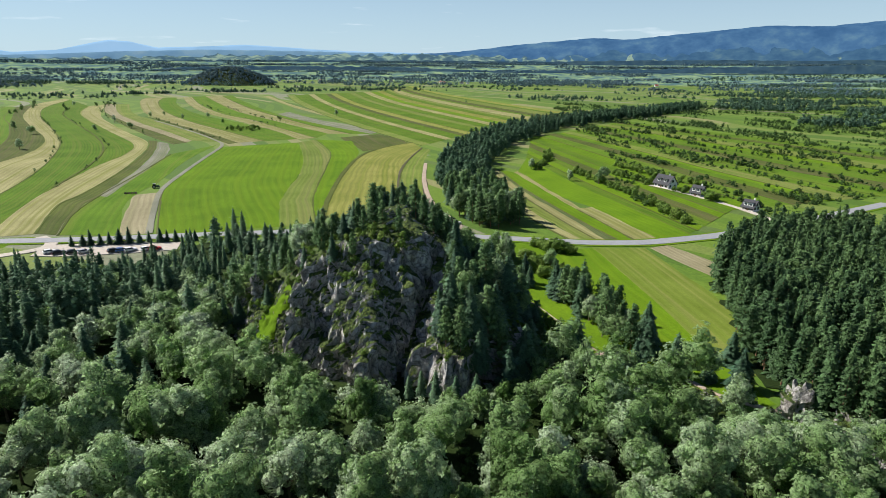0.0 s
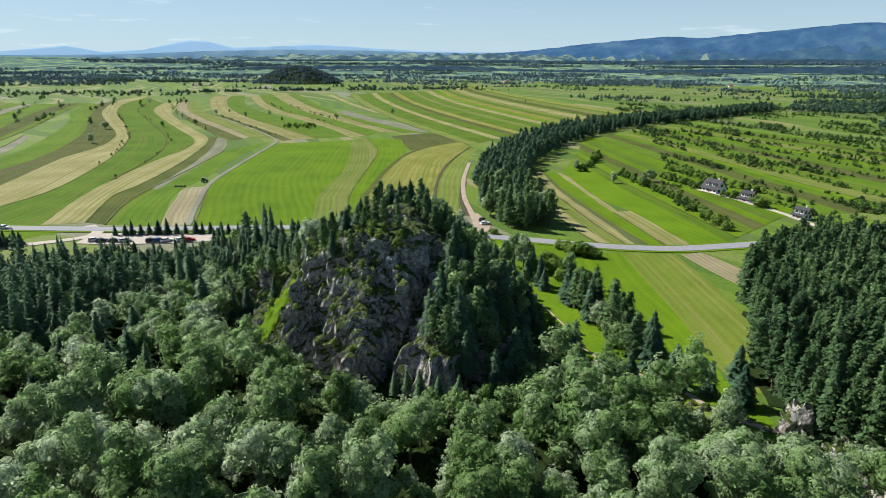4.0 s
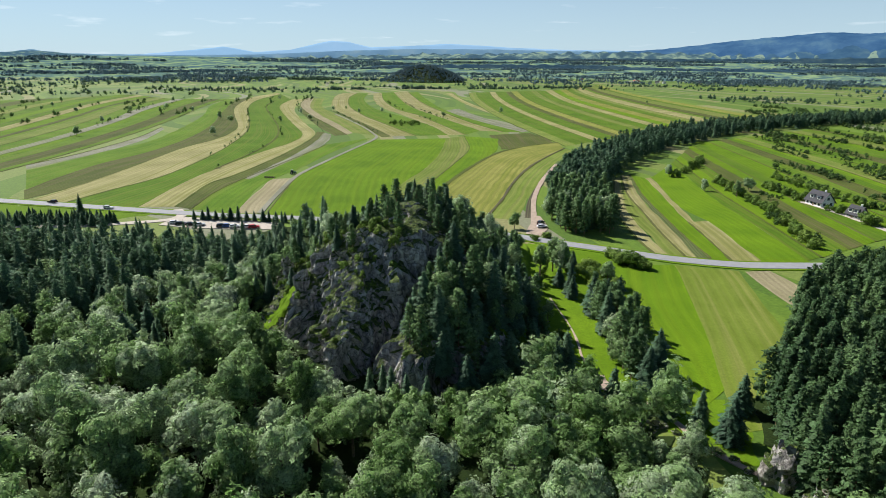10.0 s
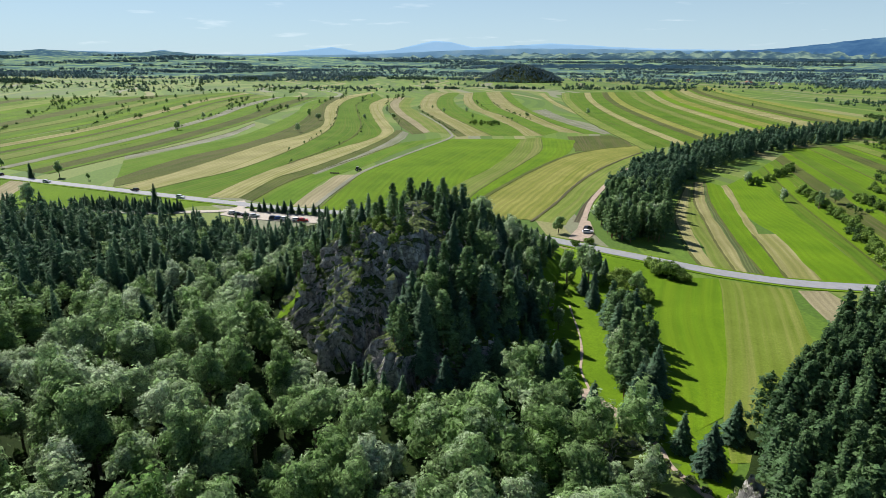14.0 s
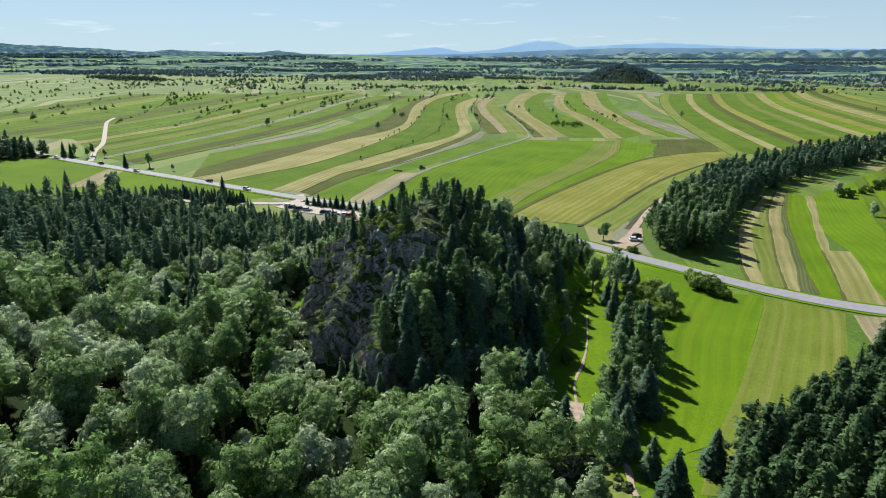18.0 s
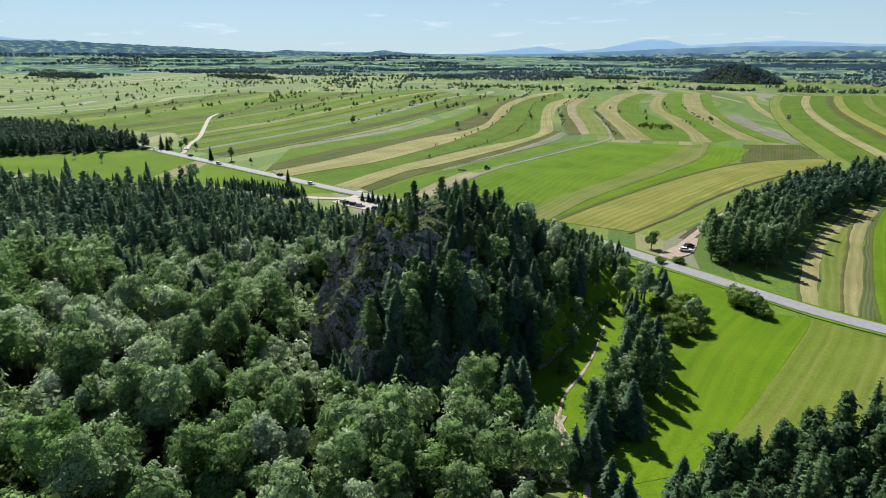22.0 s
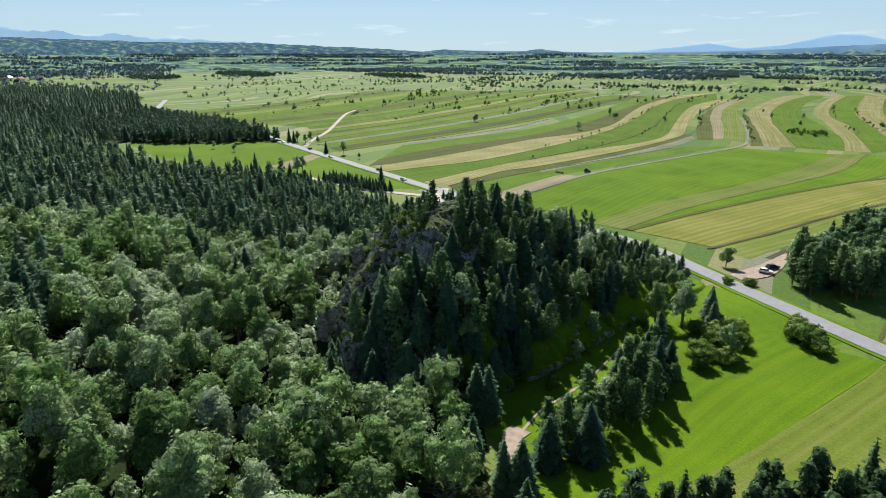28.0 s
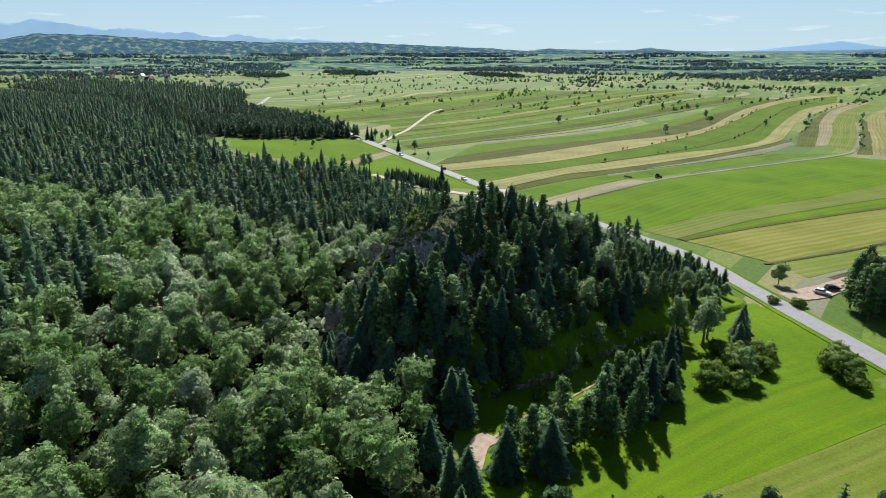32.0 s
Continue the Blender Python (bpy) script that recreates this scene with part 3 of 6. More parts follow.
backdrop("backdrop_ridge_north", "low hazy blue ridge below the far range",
         [(0, 0.9), (7.5, 1.06), (14.4, 1.24), (21.3, 1.3), (27.6, 1.12), (35.1, 0.8), (42, 0.72), (47.4, 0.8), (50.3, 0.85), (51.6, 1.14), (53, 0.9), (58.1, 1.0), (62, 0.9)], 4800, -0.2, hazed_land("hazy_ridge", (0.12, 0.23, 0.35), (0.15, 0.27, 0.38), (0.22, 0.33, 0.4), 0.005, 0.9), 120, 0.03, 4)
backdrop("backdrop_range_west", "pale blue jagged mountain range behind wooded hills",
         [(74, 1.4), (77.8, 1.79), (79.8, 1.69), (81.8, 1.97), (84.7, 1.86), (87.9, 2.29), (89.7, 2.0), (91.9, 2.42), (93.6, 2.31), (96.3, 2.69), (97.7, 2.49), (99.6, 2.74), (102.2, 3.2), (103.7, 2.83), (105, 2.87), (112, 2.6), (125, 2.2)], 4860, 0.2, hazed_land("haze_pale_west_range", (0.24, 0.4, 0.58), (0.27, 0.43, 0.6), (0.3, 0.45, 0.62), 0.003, 1.0), 60, 0.16, 5)
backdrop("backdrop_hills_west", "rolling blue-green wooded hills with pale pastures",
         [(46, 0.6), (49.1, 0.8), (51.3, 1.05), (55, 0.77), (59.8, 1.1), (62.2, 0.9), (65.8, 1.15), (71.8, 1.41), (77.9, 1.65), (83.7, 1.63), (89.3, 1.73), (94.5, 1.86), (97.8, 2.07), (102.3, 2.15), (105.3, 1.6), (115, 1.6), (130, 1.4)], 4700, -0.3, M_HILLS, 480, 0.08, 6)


def disc_hill(name, label, at, rx, ry, h, mat, n=40, seed=0):
    """A lone hill on the plain."""
    rr = np.linspace(0.02, 1.0, 14)
    ang = np.linspace(0, 2 * math.pi, n, endpoint=False)
    V = []
    for r in rr:
        for a in ang:
            k = 1 + 0.12 * noise.noise((math.cos(a) * 1.5, math.sin(a) * 1.5, seed))
            x, y = at[0] + rx * r * k * math.cos(a), at[1] + ry * r * k * math.sin(a)
            z = h * math.cos(r * math.pi / 2) ** 1.1 + 0.12 * h * noise.noise((x * 0.012, y * 0.012, seed)) * (1 - r)
            V.append((x, y, float(land(x, y)) + z - 1.0 * r))
    i, j = np.meshgrid(np.arange(len(rr) - 1), np.arange(n), indexing="ij")
    k = (j + 1) % n
    F = np.stack([i * n + j, (i + 1) * n + j, (i + 1) * n + k, i * n + k], -1).reshape(-1, 4)
    return tagged(mesh_obj(name, V, F, mat, smooth=True), label, "hill", kind="structure")


KNOLL = (-655, 1915)
disc_hill("far_knoll", "lone dark wooded hill standing on the plain", KNOLL, 140, 95, 50, M_SHADED_FLOOR, seed=3)


# ---- fields ----
def spline(pts, n):
    """n points evenly along a smooth line through pts."""
    P = [Vector((*p, 0)) for p in pts]
    P = [P[0] * 2 - P[1]] + P + [P[-1] * 2 - P[-2]]
    out = []
    for i in range(1, len(P) - 2):
        for s in range(12):
            t = s / 12
            a, b, c, d = P[i - 1:i + 3]
            out.append(0.5 * (2 * b + (c - a) * t + (2 * a - 5 * b + 4 * c - d) * t * t + (3 * b - a - 3 * c + d) * t ** 3))
    out.append(P[-2])
    Q = np.array([(p.x, p.y) for p in out])
    L = np.concatenate([[0], np.cumsum(np.hypot(*np.diff(Q, axis=0).T))])
    s = np.linspace(0, L[-1], n)
    return np.stack([np.interp(s, L, Q[:, 0]), np.interp(s, L, Q[:, 1])], -1)


def sheet(name, left, right, mat, lift, across=4, along=60, ragged=0.0, edge_drop=0.25):
    """A strip of surface laid on the land between two lines, with its rim turned down into the ground."""
    L, R = spline(left, along), spline(right, along)
    if ragged:
        for S, k in ((L, 1.7), (R, 8.3)):
            S += ragged * np.array([[noise.noise((x * 0.06, y * 0.06, k)), noise.noise((y * 0.06, x * 0.06, k + 5))] for x, y in S])
    f = np.concatenate([[0], np.linspace(0, 1, across), [1]])
    XY = L[:, None, :] * (1 - f)[None, :, None] + R[:, None, :] * f[None, :, None]
    Z = land(XY[..., 0], XY[..., 1]) + lift
    Z[:, 0] -= edge_drop
    Z[:, -1] -= edge_drop
    V = np.concatenate([XY, Z[..., None]], -1).reshape(-1, 3)
    w = len(f)
    i, j = np.meshgrid(np.arange(along - 1), np.arange(w - 1), indexing="ij")
    F = np.stack([i * w + j, i * w + j + 1, (i + 1) * w + j + 1, (i + 1) * w + j], -1).reshape(-1, 4)
    if (R[0] - L[0])[0] * (L[1] - L[0])[1] - (R[0] - L[0])[1] * (L[1] - L[0])[0] < 0:
        F = F[:, ::-1]
    ob = mesh_obj(name, V, F, mat)
    wide = np.linalg.norm(R - L, axis=1)
    far = np.concatenate([[0], np.cumsum(np.linalg.norm(np.diff(L, axis=0), axis=1))])
    uv = np.stack([wide[:, None] * f[None, :], np.repeat(far[:, None], w, 1)], -1).reshape(-1, 2)
    idx = np.empty(len(ob.data.loops), dtype=np.int32)
    ob.data.loops.foreach_get("vertex_index", idx)
    ob.data.uv_layers.new(name="run").data.foreach_set("uv", uv[idx].astype(np.float32).ravel())
    return ob


LABELS = {
    "meadow": "strip of green meadow grass between hay strips", "lush": "wide strip of lush bright green meadow",
    "hay": "curving strip of dry yellow hay", "hay_green": "broad field of half-dry yellow-green hay", "mown": "pale mown strip of meadow",
    "mown_green": "broad mown strip of green meadow with dry streaks", "rough": "strip of dark uncut grass", "stubble": "pale pinkish stubble plot", "fallow": "narrow grey fallow strip",
    "ploughed": "narrow strip of dark ploughed soil", "crop_rows": "strip of green crop rows on bare soil"}
FIELDS, EDGES = [], []


def field(kind, left, right):
    n = len(FIELDS)
    ob = sheet("field_strip", left, right, M_FIELD[kind], 0.06 + 0.012 * (n % 9), ragged=0.35 if left[0][1] < 225 and left[0][0] > 30 else 1.0)
    EDGES.append(left)
    FIELDS.append(tagged(ob, LABELS[kind], "field", "strip fields", "structure"))


field("stubble", [(-127, 226), (-140, 255), (-158, 302)],
      [(-117, 230), (-131, 264), (-149, 308)])
field("meadow", [(-150, 225), (-164, 259), (-173, 295), (-180, 334), (-189, 384), (-201, 443)],
      [(-127, 227), (-149, 273), (-158, 305), (-162, 340), (-178, 413), (-187, 497)])
field("fallow", [(-175, 298), (-183, 338), (-195, 385), (-218, 455), (-243, 515)],
      [(-169, 296), (-177, 332), (-187, 379), (-206, 452), (-230, 506)])
field("rough", [(-160, 227), (-181, 276), (-184, 300), (-195, 351), (-212, 415), (-233, 477), (-253, 520)],
      [(-151, 226), (-166, 263), (-174, 296), (-184, 341), (-198, 393), (-220, 459), (-245, 519)])
field("hay", [(-175, 220), (-197, 278), (-208, 316), (-224, 388), (-233, 441), (-254, 495), (-309, 569), (-405, 697), (-472, 798), (-528, 918)],
      [(-160, 227), (-181, 276), (-184, 301), (-195, 351), (-214, 417), (-244, 500), (-287, 561), (-365, 668), (-430, 770), (-523, 954)])
field("meadow", [(-212, 215), (-216, 248), (-219, 283), (-241, 348), (-272, 418), (-318, 503), (-395, 614), (-471, 718), (-563, 870), (-640, 1059)],
      [(-175, 220), (-197, 278), (-208, 316), (-224, 388), (-233, 441), (-254, 495), (-309, 569), (-405, 697), (-472, 798), (-528, 918)])
field("hay", [(-232, 215), (-240, 247), (-259, 304), (-289, 384), (-302, 440), (-341, 519), (-433, 638), (-516, 754), (-617, 928), (-669, 1095)],
      [(-212, 215), (-216, 248), (-219, 283), (-241, 348), (-272, 418), (-318, 503), (-395, 614), (-471, 718), (-563, 870), (-640, 1059)])
field("rough", [(-253, 227), (-268, 258), (-285, 304), (-295, 352), (-322, 424), (-375, 523), (-449, 632), (-521, 728), (-609, 879)],
      [(-235, 212), (-240, 247), (-259, 304), (-289, 384), (-302, 440), (-341, 519), (-433, 638), (-516, 754), (-617, 928)])
field("meadow", [(-305, 269), (-313, 306), (-325, 348), (-342, 409), (-397, 513), (-466, 625), (-548, 739), (-631, 887)],
      [(-253, 227), (-268, 258), (-285, 304), (-295, 352), (-322, 424), (-375, 523), (-449, 632), (-609, 879)])
field("fallow", [(-322, 282), (-334, 333), (-365, 415), (-408, 491)],
      [(-309, 272), (-320, 322), (-346, 399), (-392, 477)])
field("rough", [(-222, 497), (-273, 559), (-348, 658), (-422, 766)],
      [(-217, 510), (-282, 591), (-343, 665), (-407, 753)])
field("stubble", [(-217, 510), (-282, 591), (-351, 676), (-450, 817), (-538, 985)],
      [(-218, 524), (-269, 592), (-345, 687), (-423, 799), (-514, 967)])
field("mown", [(-218, 524), (-269, 592), (-345, 687), (-423, 799), (-514, 967)],
      [(-187, 515), (-247, 597), (-323, 694), (-402, 796), (-495, 971)])
field("rough", [(-180, 507), (-246, 599), (-322, 697), (-366, 753)],
      [(-175, 515), (-233, 592), (-289, 664), (-344, 730)])
field("hay", [(-175, 515), (-233, 592), (-305, 683), (-394, 810), (-508, 1033), (-553, 1151)],
      [(-157, 529), (-222, 610), (-293, 702), (-378, 834), (-469, 1014), (-526, 1161)])
field("meadow", [(-157, 529), (-222, 610), (-293, 702), (-378, 834), (-469, 1014), (-526, 1161)],
      [(-132, 548), (-176, 621), (-241, 704), (-319, 798), (-419, 970), (-503, 1165)])
field("hay", [(-132, 548), (-176, 621), (-249, 724), (-326, 832), (-409, 987), (-495, 1175)],
      [(-118, 557), (-173, 641), (-226, 725), (-292, 809), (-386, 978), (-486, 1194)])
field("meadow", [(-118, 557), (-173, 641), (-226, 725), (-292, 809), (-386, 978), (-486, 1194)],
      [(-115, 595), (-182, 694), (-242, 782), (-299, 873), (-380, 1034), (-478, 1239)])
field("hay", [(-115, 595), (-182, 694), (-242, 782), (-299, 873), (-380, 1034), (-478, 1239)],
      [(-91, 596), (-144, 668), (-212, 781), (-281, 902), (-361, 1063), (-450, 1252)])
field("meadow", [(-91, 596), (-144, 668), (-212, 781), (-281, 902), (-361, 1063), (-450, 1252)],
      [(-73, 601), (-122, 664), (-173, 737), (-224, 820), (-322, 1019), (-436, 1273)])
field("fallow", [(-73, 601), (-122, 664), (-173, 737), (-224, 820)],
      [(-67, 620), (-117, 687), (-172, 777), (-217, 858)])
field("hay", [(-69, 675), (-138, 789), (-256, 1027), (-360, 1276)],
      [(-59, 642), (-127, 751), (-240, 966), (-369, 1261)])
field("rough", [(-64, 474), (-79, 515), (-98, 564)],
      [(-30, 530), (-47, 570), (-66, 599)])
field("lush", [(-113, 228), (-128, 263), (-150, 318), (-161, 371), (-170, 425), (-178, 488)],
      [(-69, 244), (-81, 290), (-85, 320), (-91, 379), (-104, 442), (-126, 523)])
field("mown", [(-69, 244), (-81, 290), (-85, 320), (-91, 379), (-104, 442), (-126, 523)],
      [(-55, 249), (-66, 295), (-72, 338), (-79, 401), (-89, 468), (-116, 545)])
field("lush", [(-55, 249), (-66, 295), (-72, 338), (-79, 401), (-89, 468), (-116, 545)],
      [(-53, 250), (-59, 298), (-64, 378), (-65, 443), (-70, 483), (-83, 540)])
field("hay_green", [(-53, 250), (-59, 298), (-64, 378), (-63, 453), (-50, 502), (-30, 537)],
      [(-22, 261), (-24, 297), (-28, 342), (-30, 398), (-26, 449), (-20, 503)])
field("mown", [(-21, 261), (-23, 301), (-27, 347), (-28, 398), (-25, 452), (-19, 501)],
      [(-7, 261), (-12, 308), (-14, 356), (-16, 420), (-12, 492)])
field("ploughed", [(-6, 267), (-11, 301), (-14, 352)],
      [(-2, 268), (-8, 309), (-11, 357)])
field("hay", [(26.5, 375.8), (30.5, 308.5), (36.5, 274.5), (43.2, 248.5), (49.1, 232.0)],
      [(29.3, 386.4), (32.9, 337.5), (37.4, 296.5), (44.3, 266.4), (53.4, 232.6)])
field("mown", [(29.3, 386.4), (32.9, 337.5), (37.4, 296.5), (44.3, 266.4), (53.4, 232.6)],
      [(29.6, 393.2), (35.3, 339.0), (43.6, 300.3), (51.3, 264.5), (59.5, 233.1)])
field("hay", [(29.6, 393.2), (35.3, 339.0), (43.6, 300.3), (51.3, 264.5), (59.5, 233.1)],
      [(34.1, 396.0), (40.5, 342.2), (48.0, 302.9), (56.3, 267.5), (63.2, 233.0)])
field("crop_rows", [(34.1, 396.0), (40.5, 342.2), (48.0, 302.9), (56.3, 267.5), (63.2, 233.0)],
      [(34.8, 399.2), (42.3, 343.3), (50.4, 304.4), (59.8, 263.8), (68.3, 233.0)])
field("lush", [(34.8, 399.2), (42.3, 343.3), (50.4, 304.4), (59.8, 263.8), (68.3, 233.0)],
      [(44.1, 389.3), (54.5, 331.8), (62.4, 290.0), (68.5, 263.3), (75.0, 232.6)])
field("hay", [(44.1, 389.3), (50.7, 353.5), (56.4, 320.0), (63.0, 285.7)],
      [(47.2, 393.8), (53.8, 355.4), (59.2, 321.7), (65.9, 287.4)])
field("hay", [(63.0, 286.3), (68.5, 263.3), (75.0, 232.6)],
      [(72.0, 291.0), (79.2, 259.2), (85.5, 234.2)])
field("lush", [(47.2, 393.8), (59.2, 321.7), (72.0, 291.0), (79.2, 259.2), (85.5, 234.2)],
      [(60.8, 457.7), (75.3, 358.5), (88.5, 298.9), (97.8, 260.3), (101.1, 242.5)])
field("mown_green", [(55.5, 221), (57.5, 208), (60, 180), (62, 157), (63, 134), (65, 118)],
      [(76, 222), (78.5, 196), (81, 173), (78, 148), (73, 122)])
field("stubble", [(78, 222), (82, 207), (90, 185)],
      [(86, 226), (91, 216), (98, 200)])
field("lush", [(35, 212), (39, 175), (50, 135), (54, 117)],
      [(55.5, 221), (57.5, 208), (60, 180), (62, 157), (63, 134)])
field("stubble", [(-249, 169), (-265, 182), (-285, 201)],
      [(-258, 156), (-277, 175), (-297, 197)])


def fan(left, right, n, kinds, seed):
    """A family of n strips between two lines."""
    rg = random.Random(seed)
    cuts = [0.0]
    for i in range(n):
        cuts.append(cuts[-1] + rg.uniform(0.5, 1.5))
    m = max(len(left), len(right))
    L, R = spline(left, m), spline(right, m)
    for i in range(n):
        a, b = cuts[i] / cuts[-1], cuts[i + 1] / cuts[-1]
        field(kinds[i % len(kinds)], [tuple(p) for p in L * (1 - a) + R * a], [tuple(p) for p in L * (1 - b) + R * b])


LINE_A = [(-298, 216), (-318, 275), (-352, 355), (-411, 480), (-460, 570), (-560, 745), (-631, 887)]
LINE_B = [(-345, 214), (-362, 258), (-395, 325), (-450, 430), (-510, 530), (-600, 660), (-700, 840)]
LINE_D = [(-451, 240), (-490, 331), (-579, 465), (-754, 714), (-868, 923)]
LINE_E = [(-538, 185), (-588, 282), (-709, 442), (-904, 695)]
LINE_F = [(-661, 140), (-721, 239), (-889, 413), (-1034, 578)]
fan(LINE_A, LINE_B, 5, ["meadow", "rough", "meadow", "lush", "fallow"], 1)
fan(LINE_B, LINE_D, 7, ["meadow", "mown", "meadow", "rough", "lush", "hay", "meadow"], 2)
fan(LINE_D, LINE_E, 7, ["lush", "meadow", "mown", "meadow", "rough", "meadow", "lush"], 3)
fan(LINE_E, LINE_F, 6, ["meadow", "lush", "mown", "meadow", "rough", "meadow"], 4)
EAST_1 = [(60.8, 457.7), (75.3, 358.5), (88.5, 298.9), (97.8, 260.3), (101.1, 242.5)]
EAST_3 = [(83, 593), (112, 445), (126, 359), (140, 290)]
EAST_5 = [(140, 665), (172, 561), (195, 480), (215, 400), (240, 330)]
EAST_7 = [(230, 800), (300, 660), (370, 520), (430, 400)]
fan(EAST_1, EAST_3, 6, ["meadow", "lush", "meadow", "rough", "lush", "meadow"], 5)
fan(EAST_3, EAST_5, 7, ["lush", "meadow", "rough", "meadow", "lush", "mown", "meadow"], 6)
fan(EAST_5, EAST_7, 8, ["meadow", "rough", "meadow", "lush", "mown", "meadow", "rough", "meadow"], 7)
NORTH_1 = [(-20, 515), (-62, 610), (-128, 738), (-244, 1032), (-331, 1303)]
NORTH_3 = [(75, 735), (-5, 949), (-92, 1211), (-171, 1559)]
NORTH_4 = [(194, 905), (84, 1215), (-39, 1648), (-112, 2045)]
fan(NORTH_1, NORTH_3, 11, ["mown", "meadow", "hay", "meadow", "rough", "hay_green", "meadow", "mown", "meadow", "hay", "lush"], 8)
fan(NORTH_3, NORTH_4, 9, ["hay_green", "meadow", "mown", "hay", "meadow", "rough", "mown", "meadow", "hay_green"], 9)


def patch(name, poly, mat, lift, label, cell=3.0, category="ground"):
    """A piece of ground cover over an outline of any shape."""
    xs, ys = np.arange(min(p[0] for p in poly), max(p[0] for p in poly) + cell, cell), np.arange(min(p[1] for p in poly), max(p[1] for p in poly) + cell, cell)
    X, Y = np.meshgrid(xs, ys, indexing="ij")
    jx = np.array([noise.noise((x * 0.2, y * 0.2, 2.0)) for x, y in zip(X.ravel(), Y.ravel())]).reshape(X.shape) * cell * 0.7
    jy = np.array([noise.noise((x * 0.2, y * 0.2, 9.0)) for x, y in zip(X.ravel(), Y.ravel())]).reshape(X.shape) * cell * 0.7
    keep = np.array([[inside(poly, x + cell / 2, y + cell / 2) for y in ys[:-1]] for x in xs[:-1]])
    X, Y = X + jx, Y + jy
    V = np.stack([X, Y, land(X, Y) + lift], -1).reshape(-1, 3)
    n1 = len(ys)
    i, j = np.meshgrid(np.arange(len(xs) - 1), np.arange(n1 - 1), indexing="ij")
    F = np.stack([i * n1 + j, (i + 1) * n1 + j, (i + 1) * n1 + j + 1, i * n1 + j + 1], -1)[keep]
    used, F2 = np.unique(F, return_inverse=True)
    return tagged(mesh_obj(name, V[used], F2.reshape(-1, 4), mat), label, category, kind="structure")


def inside(poly, x, y):
    hit, n = False, len(poly)
    for i in range(n):
        (x1, y1), (x2, y2) = poly[i], poly[(i + 1) % n]
        if (y1 > y) != (y2 > y) and x < (x2 - x1) * (y - y1) / (y2 - y1) + x1:
            hit = not hit
    return hit


PINE_AREA = [(68, 126), (80, 157), (85, 184), (96, 203), (118, 225), (160, 235), (175, 150), (140, 60), (100, 52), (80, 72), (72, 95)]
# floor sheets paint the dark gaps between trees as ground colour
patch("forest_floor", [(-192, -7), (-300, -120), (-440, -140), (-440, 40), (-366, 66), (-272, 92), (-222, 117), (-199, 158), (-131, 181), (-98, 196), (-95, 216), (-60, 226), (-40, 228), (-30, 190), (-30, 130), (0, 122), (20, 122), (34, 124), (50, 114), (62, 100), (70, 80), (90, 40), (40, -20), (-60, -60), (-150, -60)], M_SHADED_FLOOR, 0.2, "forest floor with tree shade in its dark colour", 6.0)
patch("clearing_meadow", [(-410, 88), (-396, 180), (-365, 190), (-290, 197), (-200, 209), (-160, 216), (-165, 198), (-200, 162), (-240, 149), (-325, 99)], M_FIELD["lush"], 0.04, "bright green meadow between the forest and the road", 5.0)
patch("pine_wood_floor", PINE_AREA, M_SHADED_FLOOR, 0.25, "floor of the pine wood with tree shade in its dark colour", 4.0)
patch("hill_meadow", [(10, 150), (14, 138), (30, 128), (40, 126), (50, 116), (66, 108), (68, 122), (56, 134), (54, 150), (50, 180), (46, 224), (6, 232), (0, 215), (2, 190)], M_BANK, 0.045, "bright green meadow at the foot of the crag", 3.0)


# ---- roads and tracks ----
def ribbon(name, pts, width, mat, lift, label, along=80, ragged=0.0, category="road", base=None):
    C = spline(pts, along)
    T = np.gradient(C, axis=0)
    T /= np.linalg.norm(T, axis=1)[:, None]
    N = np.stack([-T[:, 1], T[:, 0]], -1)
    W = np.full(along, width / 2)
    if ragged:
        W = W * (1 + ragged * np.array([noise.noise((x * 0.15, y * 0.15, 4.0)) for x, y in C]))
    f = np.array([-1, -1, -0.5, 0, 0.5, 1, 1])
    XY = C[:, None, :] + N[:, None, :] * (W[:, None] * f)[..., None]
    z = base(XY[..., 0], XY[..., 1]) if base else land(XY[..., 0], XY[..., 1])
    Z = z + lift + 0.04 * (1 - np.abs(f))[None, :]
    Z[:, 0] -= lift + 0.3
    Z[:, -1] -= lift + 0.3
    V = np.concatenate([XY, Z[..., None]], -1).reshape(-1, 3)
    i, j = np.meshgrid(np.arange(along - 1), np.arange(6), indexing="ij")
    F = np.stack([i * 7 + j + 1, i * 7 + j, (i + 1) * 7 + j, (i + 1) * 7 + j + 1], -1).reshape(-1, 4)
    return tagged(mesh_obj(name, V, F, mat), label, category, kind="structure")


ROAD = [(-900, 160), (-760, 138), (-665, 126), (-600, 150), (-480, 183), (-362, 193), (-290, 201), (-198, 212), (-140, 219.5), (-87, 231), (-38, 239.5), (-10, 236.5), (12, 233), (27, 231), (41, 229), (57, 227.3), (77, 228.7), (95, 234.5), (118, 244), (160, 267), (230, 310)]
ribbon("road_verge", ROAD, 9.5, M_BANK, 0.22, "mown grass verge along the main road", 240, 0.1, "verge")
ribbon("road", ROAD, 6.4, M_ASPHALT, 0.34, "pale grey asphalt country road", 240)
ribbon("side_road", [(-155, 222.5), (-146, 215), (-146, 206), (-160, 194), (-175, 184), (-215, 168)], 4.2, M_GRAVEL, 0.25, "pale gravel side road", 60, 0.1)
CAR_PARK = sheet("car_park", [(-146, 212), (-128, 215), (-100, 219)], [(-143, 198), (-124, 201), (-97, 209)], M_GRAVEL, 0.26, ragged=1.0)
ribbon("field_track_west", [(-331, 201), (-372, 222), (-410, 245), (-480, 279), (-560, 318), (-601, 345)], 3.4, M_GRAVEL, 0.24, "pale gravel farm track through the strip fields", 60, 0.1)
